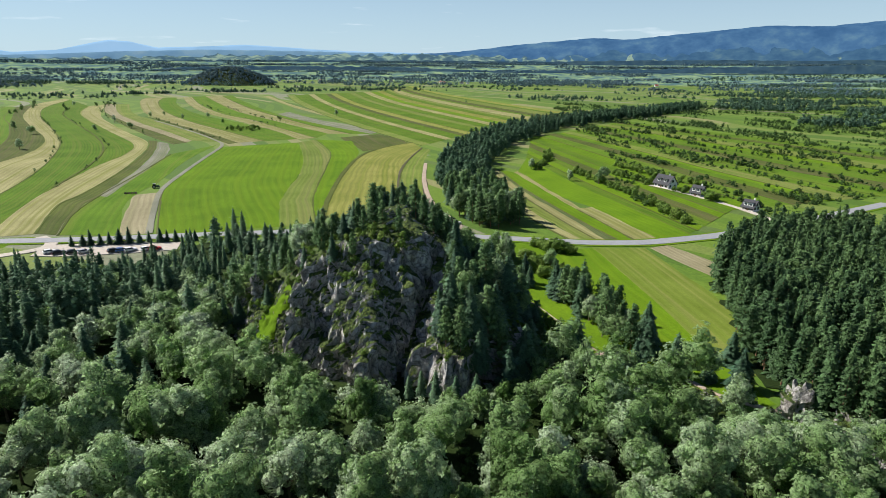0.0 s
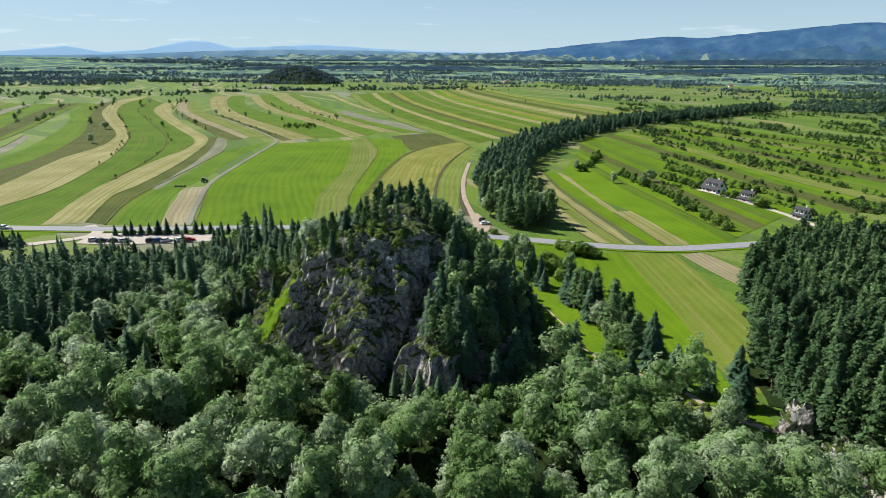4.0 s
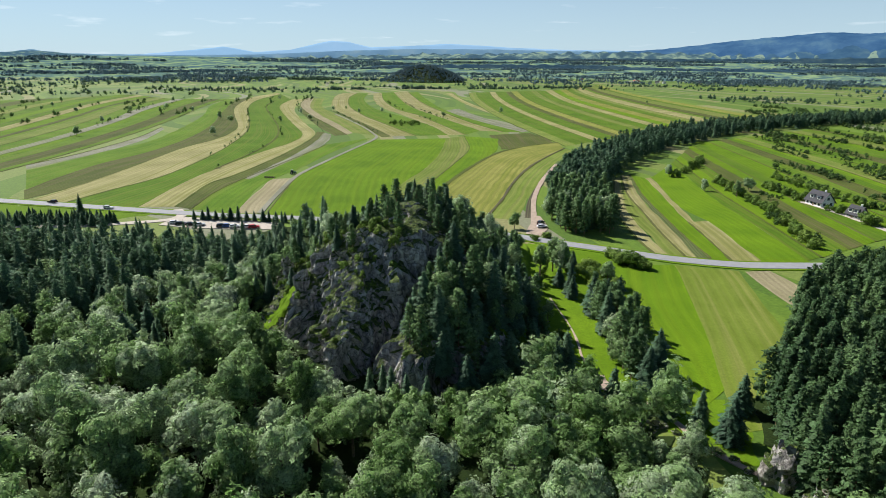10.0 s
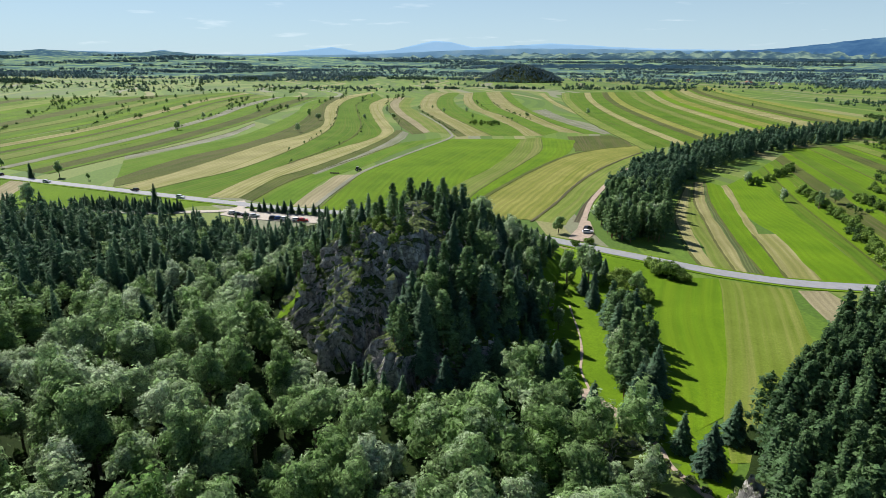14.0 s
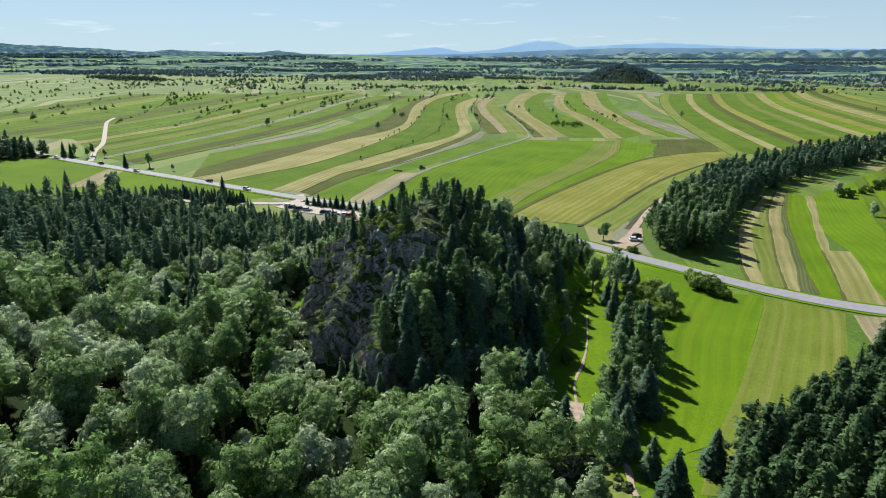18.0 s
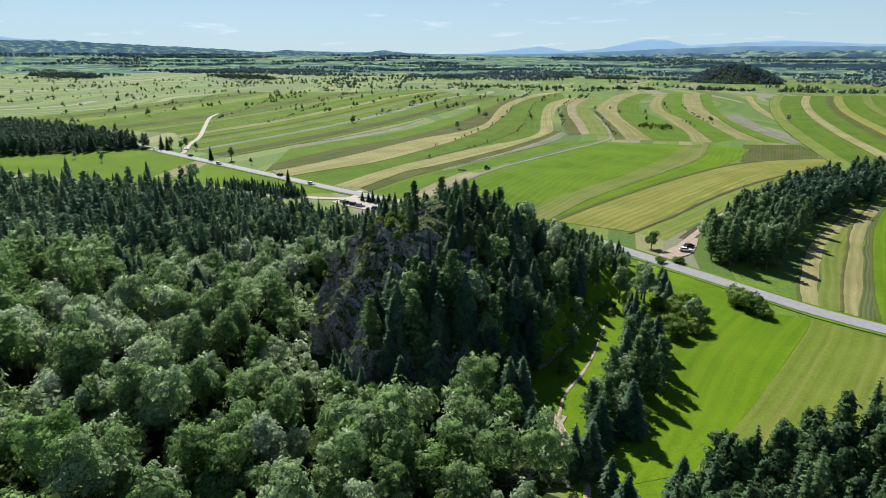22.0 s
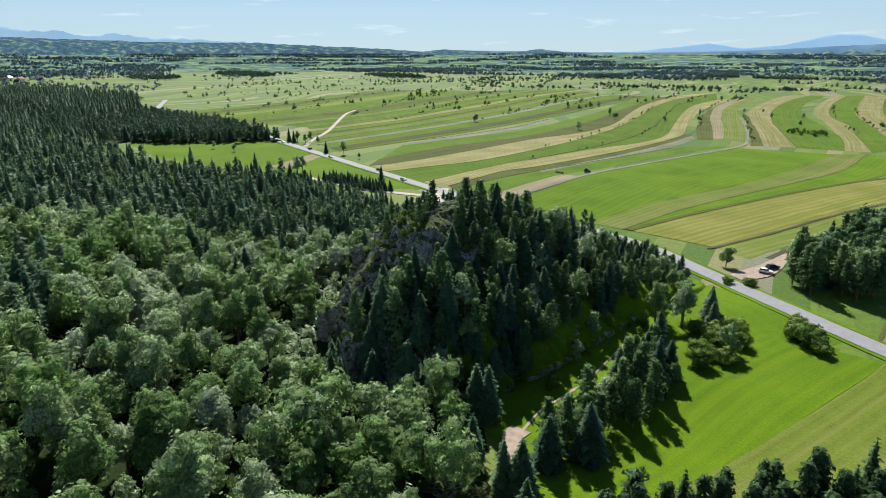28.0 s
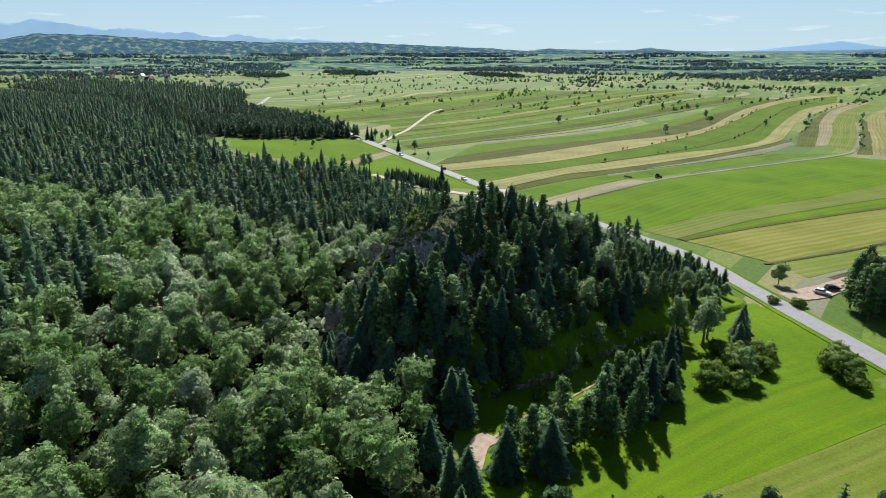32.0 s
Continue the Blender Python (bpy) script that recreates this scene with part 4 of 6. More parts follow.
ribbon("field_track", [(-117, 230), (-131, 264), (-150, 315), (-161, 371), (-170, 425), (-182, 495), (-200, 530), (-250, 600), (-330, 700)], 2.6, M_FIELD["fallow"], 0.25, "grey worn farm track beside the meadow", 90, 0.2)
ribbon("dirt_track_north", [(2, 243), (0, 258), (-3, 275), (-9, 310), (-13, 360), (-14, 420)], 2.4, M_EARTH, 0.27, "pale dirt track along the edge of the wood", 60, 0.15)
DIRT_PARK = sheet("dirt_car_park", [(0, 240.5), (-1, 252), (-2, 272)], [(6, 240), (6.5, 253), (0.5, 272)], M_EARTH, 0.24, ragged=0.6)
tagged(CAR_PARK, "pale gravel car park beside the road", "car park", kind="structure")
tagged(DIRT_PARK, "pale dirt parking place at the edge of the wood", "car park", kind="structure")
PATH = [(68, 103), (60, 109), (56, 113), (53, 118), (48, 123), (43, 126), (39, 129), (36, 134), (33, 140), (31, 148), (28, 157), (24, 166), (20, 175)]
ribbon("field_ditch", [(-53, 250), (-59, 298), (-64, 378), (-63, 453), (-50, 502), (-30, 537)], 2.6, M_FIELD["rough"], 0.3, "dark ditch of uncut grass along the hay field", 90, 0.3, "ditch")
ribbon("field_boundary", [(-21.5, 258), (-23.5, 300), (-27.5, 345), (-29, 398), (-25.5, 450), (-19.5, 502)], 1.1, M_FIELD["ploughed"], 0.3, "thin dark boundary line across the hay field", 90, 0.4, "boundary")
ribbon("field_boundary_west", [(-208, 316), (-232, 395), (-262, 465), (-312, 545), (-398, 660), (-480, 775), (-545, 900)], 1.6, M_FIELD["rough"], 0.3, "thin dark grassy boundary between the strips", 120, 0.5, "boundary")
for line in [e for e in EDGES[1:-1:2] if not (e[0][0] > 30 and e[0][1] < 225)]:
    ribbon("field_edge", line, 0.9, M_FIELD["rough"], 0.2, "thin dark line of uncut grass between two strips", 60, 0.9, "boundary")
ribbon("house_drive", [(150, 268), (146, 291), (138, 315), (128, 338), (120, 352)], 3.2, M_GRAVEL, 0.24, "pale gravel drive to the white houses", 40, 0.15)


# ---- the rocky hill ----
HX, HY = np.arange(-66, 36, 0.5), np.concatenate([np.arange(100, 160, 0.5), np.arange(160, 237, 1.1)])
def hill_mesh():
    xs, ys = HX, HY
    X, Y = np.meshgrid(xs, ys, indexing="ij")
    H = hill(X, Y)
    gx, gy = np.gradient(H, xs, ys)
    steep = np.clip(np.hypot(gx, gy) - 0.45, 0, 1.4)
    V = np.empty(X.shape + (3,))
    for i in range(X.shape[0]):
        for j in range(X.shape[1]):
            x, y, h, s = X[i, j], Y[i, j], H[i, j], steep[i, j]
            z = float(h)
            if h > 0.2:
                big = noise.fractal((x * 0.06, y * 0.06, h * 0.05), 1.0, 2.0, 4)
                z += big * (1.0 + 1.2 * s)
                if s > 0.02:
                    rib = noise.ridged_multi_fractal((x * 0.16, y * 0.16, h * 0.07), 0.9, 2.1, 5, 1.0, 2.0) - 1.0
                    ledge = noise.noise((x * 0.1, y * 0.1, h * 0.3)) * 1.1
                    cell = noise.cell((x * 0.45, y * 0.45, h * 0.5)) * 0.5
                    rib2 = noise.ridged_multi_fractal((x * 0.075, y * 0.075, h * 0.02), 0.9, 2.1, 3, 1.0, 2.0) - 1.0
                    crack = abs(noise.noise((x * 0.33 + 0.12 * h, y * 0.33, h * 0.11)))
                    push = s * (1.5 * rib + 1.5 * rib2 + 0.7 * ledge + 0.5 * cell - 1.1 * max(0.0, 0.16 - crack) / 0.16)
                    n = Vector((-gx[i, j], -gy[i, j])) / (math.hypot(gx[i, j], gy[i, j]) + 1e-6)
                    x, y = x + n.x * push, y + n.y * push
                    z += 0.5 * push
            else:
                z = h - 0.6
            V[i, j] = x, y, z
    V[..., 2] += land(X, Y)
    n0, n1 = X.shape
    i, j = np.meshgrid(np.arange(n0 - 1), np.arange(n1 - 1), indexing="ij")
    F = np.stack([i * n1 + j, (i + 1) * n1 + j, (i + 1) * n1 + j + 1, i * n1 + j + 1], -1).reshape(-1, 4)
    keep = (H[:-1, :-1] > -0.5).ravel()
    return V.reshape(-1, 3), F[keep]


HV, HF = hill_mesh()
rock_hill = tagged(mesh_obj("rock_hill", HV, HF, M_ROCK), "steep grey limestone crag with mossy ledges and a dark gully", "rock hill", kind="structure")

GRASS_SLOPE = [(-47.5, 131), (-44.5, 127), (-41.5, 127), (-40, 132), (-37.5, 137), (-39, 140), (-43, 138), (-46, 135)]
mid_xy = HV[HF].mean(1)[:, :2]
keep = np.array([-54 < x < -30 and 114 < y < 146 and inside(GRASS_SLOPE, x + noise.noise((x * 0.5, y * 0.5, 3.0)) * 4, y + noise.noise((x * 0.5, y * 0.5, 8.0)) * 4) for x, y in mid_xy])
used, F2 = np.unique(HF[keep], return_inverse=True)
mid_bank = np.array([y > 127 and x > EAST_EDGE(y) - 8.5 + 3 * noise.noise((x * 0.3, y * 0.3, 1.0)) for x, y in mid_xy])
bank_used, bank_faces = np.unique(HF[mid_bank], return_inverse=True)
tagged(mesh_obj("grass_bank", HV[bank_used] + np.array((0, 0, 0.1)), bank_faces.reshape(-1, 4), M_BANK, smooth=True), "bright grassy bank on the eastern foot of the crag", "grass", kind="structure")
tagged(mesh_obj("grass_slope", HV[used] + np.array((0, 0, 0.12)), F2.reshape(-1, 4), M_BANK, smooth=True), "steep strip of bright grass on the side of the crag", "grass", kind="structure")


HGRID = HV.reshape(len(HX), len(HY), 3)


def on(x, y):
    """Height of the ground, rock included."""
    if -64 < x < 34 and 101 < y < 235:
        i, j = int(np.searchsorted(HX, x)), int(np.searchsorted(HY, y))
        near = HGRID[max(0, i - 9):i + 10, max(0, j - 9):j + 10].reshape(-1, 3)
        k = np.argmin((near[:, 0] - x) ** 2 + (near[:, 1] - y) ** 2)
        return max(float(near[k, 2]), float(land(x, y))) - 0.1
    return float(land(x, y)) - 0.1


OVER_HILL = lambda x, y: land(x, y) + np.maximum(hill(x, y), 0)
ribbon("footpath", PATH[:7], 0.8, M_EARTH, 0.24, "worn pinkish earth footpath", 70, 0.8, "path", OVER_HILL)
ribbon("upper_footpath", PATH[6:], 0.5, M_EARTH, 0.14, "thin worn footpath through the grass", 70, 0.9, "path", OVER_HILL)
ribbon("eroded_bank", [(51.5, 120), (47, 123.5), (42, 126.5), (38, 129), (36.5, 132)], 3.6, M_EARTH, 0.2, "bare pinkish eroded earth along the path", 60, 1.0, "bare earth", OVER_HILL)

# ---- tree shapes ----
def frames(rng, n_dir, jitter):
    """Random tangent pairs for cards that face about along n_dir."""
    n = n_dir + jitter * rng.normal(size=n_dir.shape)
    n /= np.linalg.norm(n, axis=1)[:, None] + 1e-9
    t = np.cross(n, rng.normal(size=n.shape))
    t /= np.linalg.norm(t, axis=1)[:, None] + 1e-9
    return n, t, np.cross(n, t)


def cards(C, T, B, size, N, rng):
    """Kite-shaped sprays of leaves, their outer sides along N, which also rounds their shading."""
    s = (size * rng.uniform(0.6, 1.25, len(C)))[:, None]
    B = B * np.where((np.cross(T, B) * N).sum(1) < 0, -1.0, 1.0)[:, None]
    V = np.stack([C - T * s, C - B * s * 0.62 + T * s * 0.15, C + T * s, C + B * s * 0.62 + T * s * 0.15], 1)
    N = N / (np.linalg.norm(N, axis=1)[:, None] + 1e-9)
    face = np.cross(T, B)
    N = N + 0.5 * face / (np.linalg.norm(face, axis=1)[:, None] + 1e-9)
    N = N / (np.linalg.norm(N, axis=1)[:, None] + 1e-9)
    return V.reshape(-1, 3), np.arange(len(C) * 4).reshape(-1, 4), np.repeat(N, 4, 0)


def ball(c, r, k=3):
    """A rounded cube of four-cornered faces."""
    g = np.linspace(-1, 1, k + 1)
    Vs, Fs, n = [], [], 0
    for ax in range(3):
        for s in (-1, 1):
            A, B = np.meshgrid(g, g, indexing="ij")
            P = np.empty((k + 1, k + 1, 3))
            P[..., ax], P[..., (ax + 1) % 3], P[..., (ax + 2) % 3] = s, A, B
            Vs.append(P.reshape(-1, 3))
            i, j = np.meshgrid(np.arange(k), np.arange(k), indexing="ij")
            q = np.stack([i * (k + 1) + j, (i + 1) * (k + 1) + j, (i + 1) * (k + 1) + j + 1, i * (k + 1) + j + 1], -1).reshape(-1, 4)
            Fs.append((q if s > 0 else q[:, ::-1]) + n)
            n += (k + 1) ** 2
    V = np.concatenate(Vs)
    V /= np.linalg.norm(V, axis=1)[:, None]
    return V * np.asarray(r) + np.asarray(c), np.concatenate(Fs), V.copy()


def limb(points, radii, sides=6):
    """A tapered, bent limb through points."""
    P = np.array(points, float)
    Vs = []
    for p, q, r in zip(P, np.concatenate([P[1:], P[-1:] * 2 - P[-2:-1]]), radii):
        d = (q - p) / (np.linalg.norm(q - p) + 1e-9)
        a = np.cross(d, (0.31, 0.95, 0.1))
        a /= np.linalg.norm(a)
        b = np.cross(d, a)
        ang = np.linspace(0, 2 * math.pi, sides, endpoint=False)[:, None]
        Vs.append(p + r * (np.cos(ang) * a + np.sin(ang) * b))
    i, j = np.meshgrid(np.arange(len(P) - 1), np.arange(sides), indexing="ij")
    k = (j + 1) % sides
    F = np.stack([i * sides + j, i * sides + k, (i + 1) * sides + k, (i + 1) * sides + j], -1).reshape(-1, 4)
    return np.concatenate(Vs), F


def lobes_of(rng, h, w, n, low=0.32):
    """Rounded masses that make up a broad crown."""
    out = [(0, 0, h * 0.6, w * 0.66, h * 0.3)]
    for i in range(n):
        a = i * 2.4 + rng.uniform(-0.4, 0.4)
        z = h * rng.uniform(low, 0.84)
        d = w * rng.uniform(0.4, 0.66) * math.sqrt(max(0.05, 1 - ((z / h - 0.5) / 0.52) ** 2))
        r = w * rng.uniform(0.3, 0.52)
        out.append((d * math.cos(a), d * math.sin(a), z, r, r * rng.uniform(0.8, 1.1)))
    out.append((rng.uniform(-0.2, 0.2) * w, rng.uniform(-0.2, 0.2) * w, h * 0.86, w * 0.38, h * 0.13))
    return out


def broad_crown(rng, h, w, n_lobes, clumps, per, size, low=0.32, core=2):
    ps = []
    lobes = lobes_of(rng, h, w, n_lobes, low)
    area = np.array([l[3] ** 2 for l in lobes])
    mid = np.array((0, 0, h * 0.5))
    for (x, y, z, r, rz), share in zip(lobes, area / area.sum()):
        k = max(2, int(clumps * share))
        D = rng.normal(size=(k, 3))
        D[:, 2] = D[:, 2] * 0.9 + 0.3
        D /= np.linalg.norm(D, axis=1)[:, None]
        C = np.array((x, y, z)) + D * np.array((r, r, rz)) * rng.uniform(0.86, 1.1, (k, 1))
        c = np.repeat(C, per, 0)
        d = np.repeat(D, per, 0)
        o = rng.normal(size=c.shape)
        o /= np.linalg.norm(o, axis=1)[:, None]
        c = c + o * (size * 1.5) * rng.uniform(0.3, 1, (len(c), 1))
        nn, T, B = frames(rng, d + o * 0.5 + np.array((0, 0, 0.25)), 0.35)
        out = (c - mid) / (np.linalg.norm(c - mid, axis=1)[:, None] + 1e-6)
        ps.append(cards(c, T, B, np.full(len(c), size), d * 0.9 + o * 0.35 + out * 0.3, rng))
        ps.append(ball((x, y, z), (r * 0.8, r * 0.8, rz * 0.8), core))
    return join(ps)


def broad_trunk(rng, h, w):
    ps = [limb([(0, 0, -0.6), (0.1, 0, h * 0.25), (0.15, 0.1, h * 0.5), (0, 0.1, h * 0.75)], [h * 0.026, h * 0.02, h * 0.013, h * 0.004])]
    for i in range(5):
        a = i * 2.1 + rng.uniform(-0.3, 0.3)
        z = h * rng.uniform(0.25, 0.5)
        ps.append(limb([(0.1, 0, z), (w * 0.3 * math.cos(a), w * 0.3 * math.sin(a), z + h * 0.12), (w * 0.6 * math.cos(a), w * 0.6 * math.sin(a), z + h * 0.26)],
                       [h * 0.011, h * 0.007, h * 0.002], 5))
    return join(ps)


def spruce_crown(rng, h, w, layers, per, base=0.08, fans=3):
    """Whorls of drooping boughs, longest near the foot."""
    ps = []
    C, T, B, S, N = [], [], [], [], []
    for i in range(layers):
        f = i / (layers - 1)
        z = h * (base + (0.98 - base) * f ** 0.93)
        rad = w * (1 - f) ** 0.72 * rng.uniform(0.8, 1.15) + 0.25
        k = max(4, int(per * (1 - 0.5 * f)))
        for a in np.linspace(0, 2 * math.pi, k, endpoint=False) + rng.uniform(0, 3):
            r = rad * rng.uniform(0.7, 1.12)
            out = np.array((math.cos(a), math.sin(a), 0))
            side = np.array((-math.sin(a), math.cos(a), 0))
            for q in range(fans):
                u = (q + 0.6) / fans
                ax = out + side * rng.uniform(-0.35, 0.35) + np.array((0, 0, -0.35 - 0.25 * u + 0.45 * f))
                ax /= np.linalg.norm(ax)
                C.append(out * r * u * 0.78 + np.array((0, 0, z - 0.28 * r * u * u + rng.uniform(-0.12, 0.12))))
                T.append(ax)
                b = side + np.array((0, 0, rng.uniform(-0.5, 0.5)))
                B.append(b / np.linalg.norm(b))
                S.append(r * 0.8 / fans ** 0.5 + 0.12)
                N.append(out * 0.8 + np.array((0, 0, 0.75)))
    ps.append(cards(np.array(C), np.array(T), np.array(B), np.array(S), np.array(N), rng))
    ang = np.linspace(0, 2 * math.pi, 7, endpoint=False)
    zs, rs = [h * base, h * 0.4, h * 0.75, h * 0.95], [w * 0.5, w * 0.4, w * 0.22, 0.05]
    V = np.array([(r * math.cos(a), r * math.sin(a), z) for z, r in zip(zs, rs) for a in ang])
    i, j = np.meshgrid(np.arange(3), np.arange(7), indexing="ij")
    k = (j + 1) % 7
    NV = np.array([(0.85 * math.cos(a), 0.85 * math.sin(a), 0.5) for z in zs for a in ang])
    ps.append((V, np.stack([i * 7 + j, i * 7 + k, (i + 1) * 7 + k, (i + 1) * 7 + j], -1).reshape(-1, 4), NV))
    return join(ps)


def pine_crown(rng, h, w, tufts, per, size):
    """Sprays of needles on rising boughs, set in loose whorls, broadest a third of the way up and uneven in outline."""
    ps = []
    for i in range(tufts):
        f = 0.22 + 0.78 * ((i + rng.uniform(0, 0.9)) / tufts) ** 0.85
        a = i * 2.399 + rng.uniform(-0.4, 0.4)
        span = w * min(1.0, 0.5 + 1.9 * (f - 0.2)) * (1.05 - 0.96 * f ** 1.8)
        reach = span * rng.uniform(0.5, 1.2)
        out = np.array((math.cos(a), math.sin(a), 0.22))
        base = np.array((0, 0, h * f - 0.35 * reach - 0.3))
        r = 0.36 * w * (1.1 - 0.5 * f)
        u = rng.uniform(0.35, 1.0, (per, 1))
        D = rng.normal(size=(per, 3))
        D /= np.linalg.norm(D, axis=1)[:, None]
        P = base + out * reach * u + D * np.array((r, r, r * 0.55)) * (0.55 + 0.5 * u)
        nn, T, B = frames(rng, D + np.array((0, 0, 0.6)), 0.4)
        ps.append(cards(P, T, B, np.full(per, size), D * 0.7 + out * 0.5 + np.array((0, 0, 0.35)), rng))
        ps.append(ball(base + out * reach * 0.55, (reach * 0.3 + 0.05, reach * 0.3 + 0.05, r * 0.35), 1))
    return join(ps)


def straight_trunk(h, k=0.013):
    return limb([(0, 0, -0.8), (0, 0, h * 0.4), (0.08, 0.03, h * 0.75), (0, 0, h * 0.97)], [h * k, h * k * 0.7, h * k * 0.4, h * k * 0.1], 6)


def species(name, kinds, crown_mat, bark_mat, label, category, group):
    """Meshes for a few forms of one kind of tree: (crown, trunk) arrays and their mesh data."""
    forms = []
    for crown, trunk in kinds:
        c = mesh_obj("crown", crown[0], crown[1], crown_mat, normals=crown[2])
        t = mesh_obj("trunk", *trunk, bark_mat)
        forms.append((c.data, t.data))
        bpy.data.objects.remove(c)
        bpy.data.objects.remove(t)
    return {"name": name, "forms": forms, "label": label, "category": category, "group": group}


def plant(sp, x, y, z, size, yaw, form, label=""):
    ob = new(sp["name"])
    ob.matrix_basis = Matrix.Translation((x, y, z)) @ Matrix.Rotation(yaw, 4, "Z") @ Matrix.Diagonal((size, size, size, 1))
    tagged(ob, label or sp["label"], sp["category"], sp["group"])
    crown, trunk = sp["forms"][form % len(sp["forms"])]
    for nm, data in (("trunk", trunk), ("crown", crown)):
        o = new(nm, data)
        o.parent = ob
    return ob


def wood(name, label, shapes, places, mat, rng, category="forest"):
    """Trees that nobody could count, as one object: each a turned and scaled copy of a shape."""
    Vs, Fs, Ns, n = [], [], [], 0
    for x, y, z, s in places:
        V, F, N = shapes[rng.integers(len(shapes))]
        a = rng.uniform(0, 6.283)
        c, q = math.cos(a), math.sin(a)
        sx, sz = s * rng.uniform(0.88, 1.12), s * rng.uniform(0.88, 1.12)
        W = np.stack([(V[:, 0] * c - V[:, 1] * q) * sx + x, (V[:, 0] * q + V[:, 1] * c) * sx + y, V[:, 2] * sz + z], -1)
        Vs.append(W)
        Ns.append(np.stack([N[:, 0] * c - N[:, 1] * q, N[:, 0] * q + N[:, 1] * c, N[:, 2]], -1))
        Fs.append(F + n)
        n += len(V)
    return tagged(mesh_obj(name, np.concatenate(Vs), np.concatenate(Fs), mat, normals=np.concatenate(Ns)), label, category, kind="stuff")


def scatter(poly, gap, rng, skip=None, jitter=0.45):
    xs, ys = [p[0] for p in poly], [p[1] for p in poly]
    out = []
    row = 0
    y = min(ys)
    while y < max(ys):
        x = min(xs) + (gap / 2 if row % 2 else 0)
        while x < max(xs):
            px, py = x + rng.uniform(-jitter, jitter) * gap, y + rng.uniform(-jitter, jitter) * gap
            if inside(poly, px, py) and not (skip and skip(px, py)):
                out.append((px, py))
            x += gap
        y += gap * 0.87
        row += 1
    return out


def near_line(pts, x, y):
    best = 1e9
    for (x1, y1), (x2, y2) in zip(pts, pts[1:]):
        dx, dy = x2 - x1, y2 - y1
        t = max(0, min(1, ((x - x1) * dx + (y - y1) * dy) / (dx * dx + dy * dy)))
        best = min(best, math.hypot(x - x1 - t * dx, y - y1 - t * dy))
    return best


rng = np.random.default_rng(7)
BROAD = species("broadleaf_tree", [(broad_crown(rng, h, w, nl, 210, 7, 0.37), broad_trunk(rng, h, w)) for h, w, nl in ((10.5, 3.8, 7), (11.5, 4.4, 9), (13.0, 3.2, 8), (10.0, 4.9, 9), (12.0, 3.9, 8), (9.0, 3.0, 6))],
                M_LEAF, M_BARK, "leafy broadleaf tree with a rounded grey-green crown", "tree", "broadleaf trees round the rock")
SPRUCE = species("spruce_tree", [(spruce_crown(rng, h, w, 17, 12), straight_trunk(h)) for h, w in ((12, 3.1), (11, 3.5), (13, 2.9), (10.5, 3.3))],
                 M_SPRUCE, M_BARK, "tall dark green spruce with drooping boughs", "tree", "spruces of the forest")
YOUNG = dict(SPRUCE, name="young_spruce", group="young spruces by the car park")
PINE = species("pine_tree", [(pine_crown(rng, 12, w, 46, 15, 0.43), straight_trunk(12, 0.012)) for w in (3.0, 3.5, 2.7, 3.2)],
               M_PINE, M_PINEBARK, "dark green pine with an uneven crown and bare lower trunk", "tree", "pines of the crag and wood")
WOOD_SPRUCE = species("wood_spruce", [(spruce_crown(rng, 15, w, 22, 9), straight_trunk(15)) for w in (2.3, 2.6, 2.1)], M_WOODPINE, M_PINEBARK, "tall slender conifer of a dense dark wood", "tree", "conifers of the eastern wood")
WOOD_PINE = species("wood_pine", [(pine_crown(rng, 14.5, w, 48, 15, 0.46), straight_trunk(14.5, 0.012)) for w in (2.9, 3.3, 2.6)], M_WOODPINE, M_PINEBARK, "tall dark pine with a rounded top in a dense wood", "tree", "conifers of the eastern wood")
BELT_PINE = dict(PINE, name="belt_pine", group="pines of the belt beyond the road", label="dark pine in a belt of trees beyond the road")
BUSH = species("bush", [(broad_crown(rng, 3.2, w, 4, 44, 5, 0.28, 0.08), broad_trunk(rng, 2.2, 1.0)) for w in (1.7, 2.1, 1.5)],
               M_BUSH, M_BARK, "round leafy green bush", "bush", "bushes on ledges and banks")
BIGBUSH = species("broad_bush", [(broad_crown(rng, 2.6, w, 6, 110, 6, 0.24, 0.02), broad_trunk(rng, 1.8, 1.0)) for w in (2.3, 2.7)],
                  M_BUSH, M_BARK, "broad leafy bush on the bright green meadow", "bush", "bushes on the meadow")
LONE = dict(BROAD, name="field_tree", group="lone trees on the field boundaries")
HEDGE = dict(BUSH, name="hedge_bush", group="hedge bushes on the eastern pastures", label="leafy green bush in a field hedge")
MID_BROAD = [broad_crown(rng, h, w, nl, 90, 4, 0.5, core=1) for h, w, nl in ((10.5, 4.2, 5), (11.5, 4.8, 6), (12.5, 3.5, 6))]
MID_SPRUCE = [spruce_crown(rng, h, w, 11, 8, fans=2) for h, w in ((12, 3.2), (10.5, 3.7), (13.5, 3.0))]
MID_WOOD = [spruce_crown(rng, 15, w, 14, 7, fans=2) for w in (2.4, 2.7, 2.2)]
TALL_PINE = [pine_crown(rng, 14.5, w, 30, 9, 0.66) for w in (2.9, 3.3, 2.6)]
MID_PINE = [pine_crown(rng, 12, w, 22, 9, 0.7) for w in (3.2, 3.8)]
FAR_SPRUCE = [spruce_crown(rng, 12, w, 7, 6, fans=1) for w in (3.2, 3.8)]
FAR_BROAD = [broad_crown(rng, 9, w, 2, 14, 2, 1.2, core=1) for w in (3.6, 4.4)]
SCRUB = [broad_crown(rng, 6, w, 2, 16, 2, 0.8, 0.02, 1) for w in (3.2, 4.2, 2.6)]
TINY = [broad_crown(rng, 8, w, 0, 6, 1, 2.2, core=1) for w in (4.2, 5.5)]

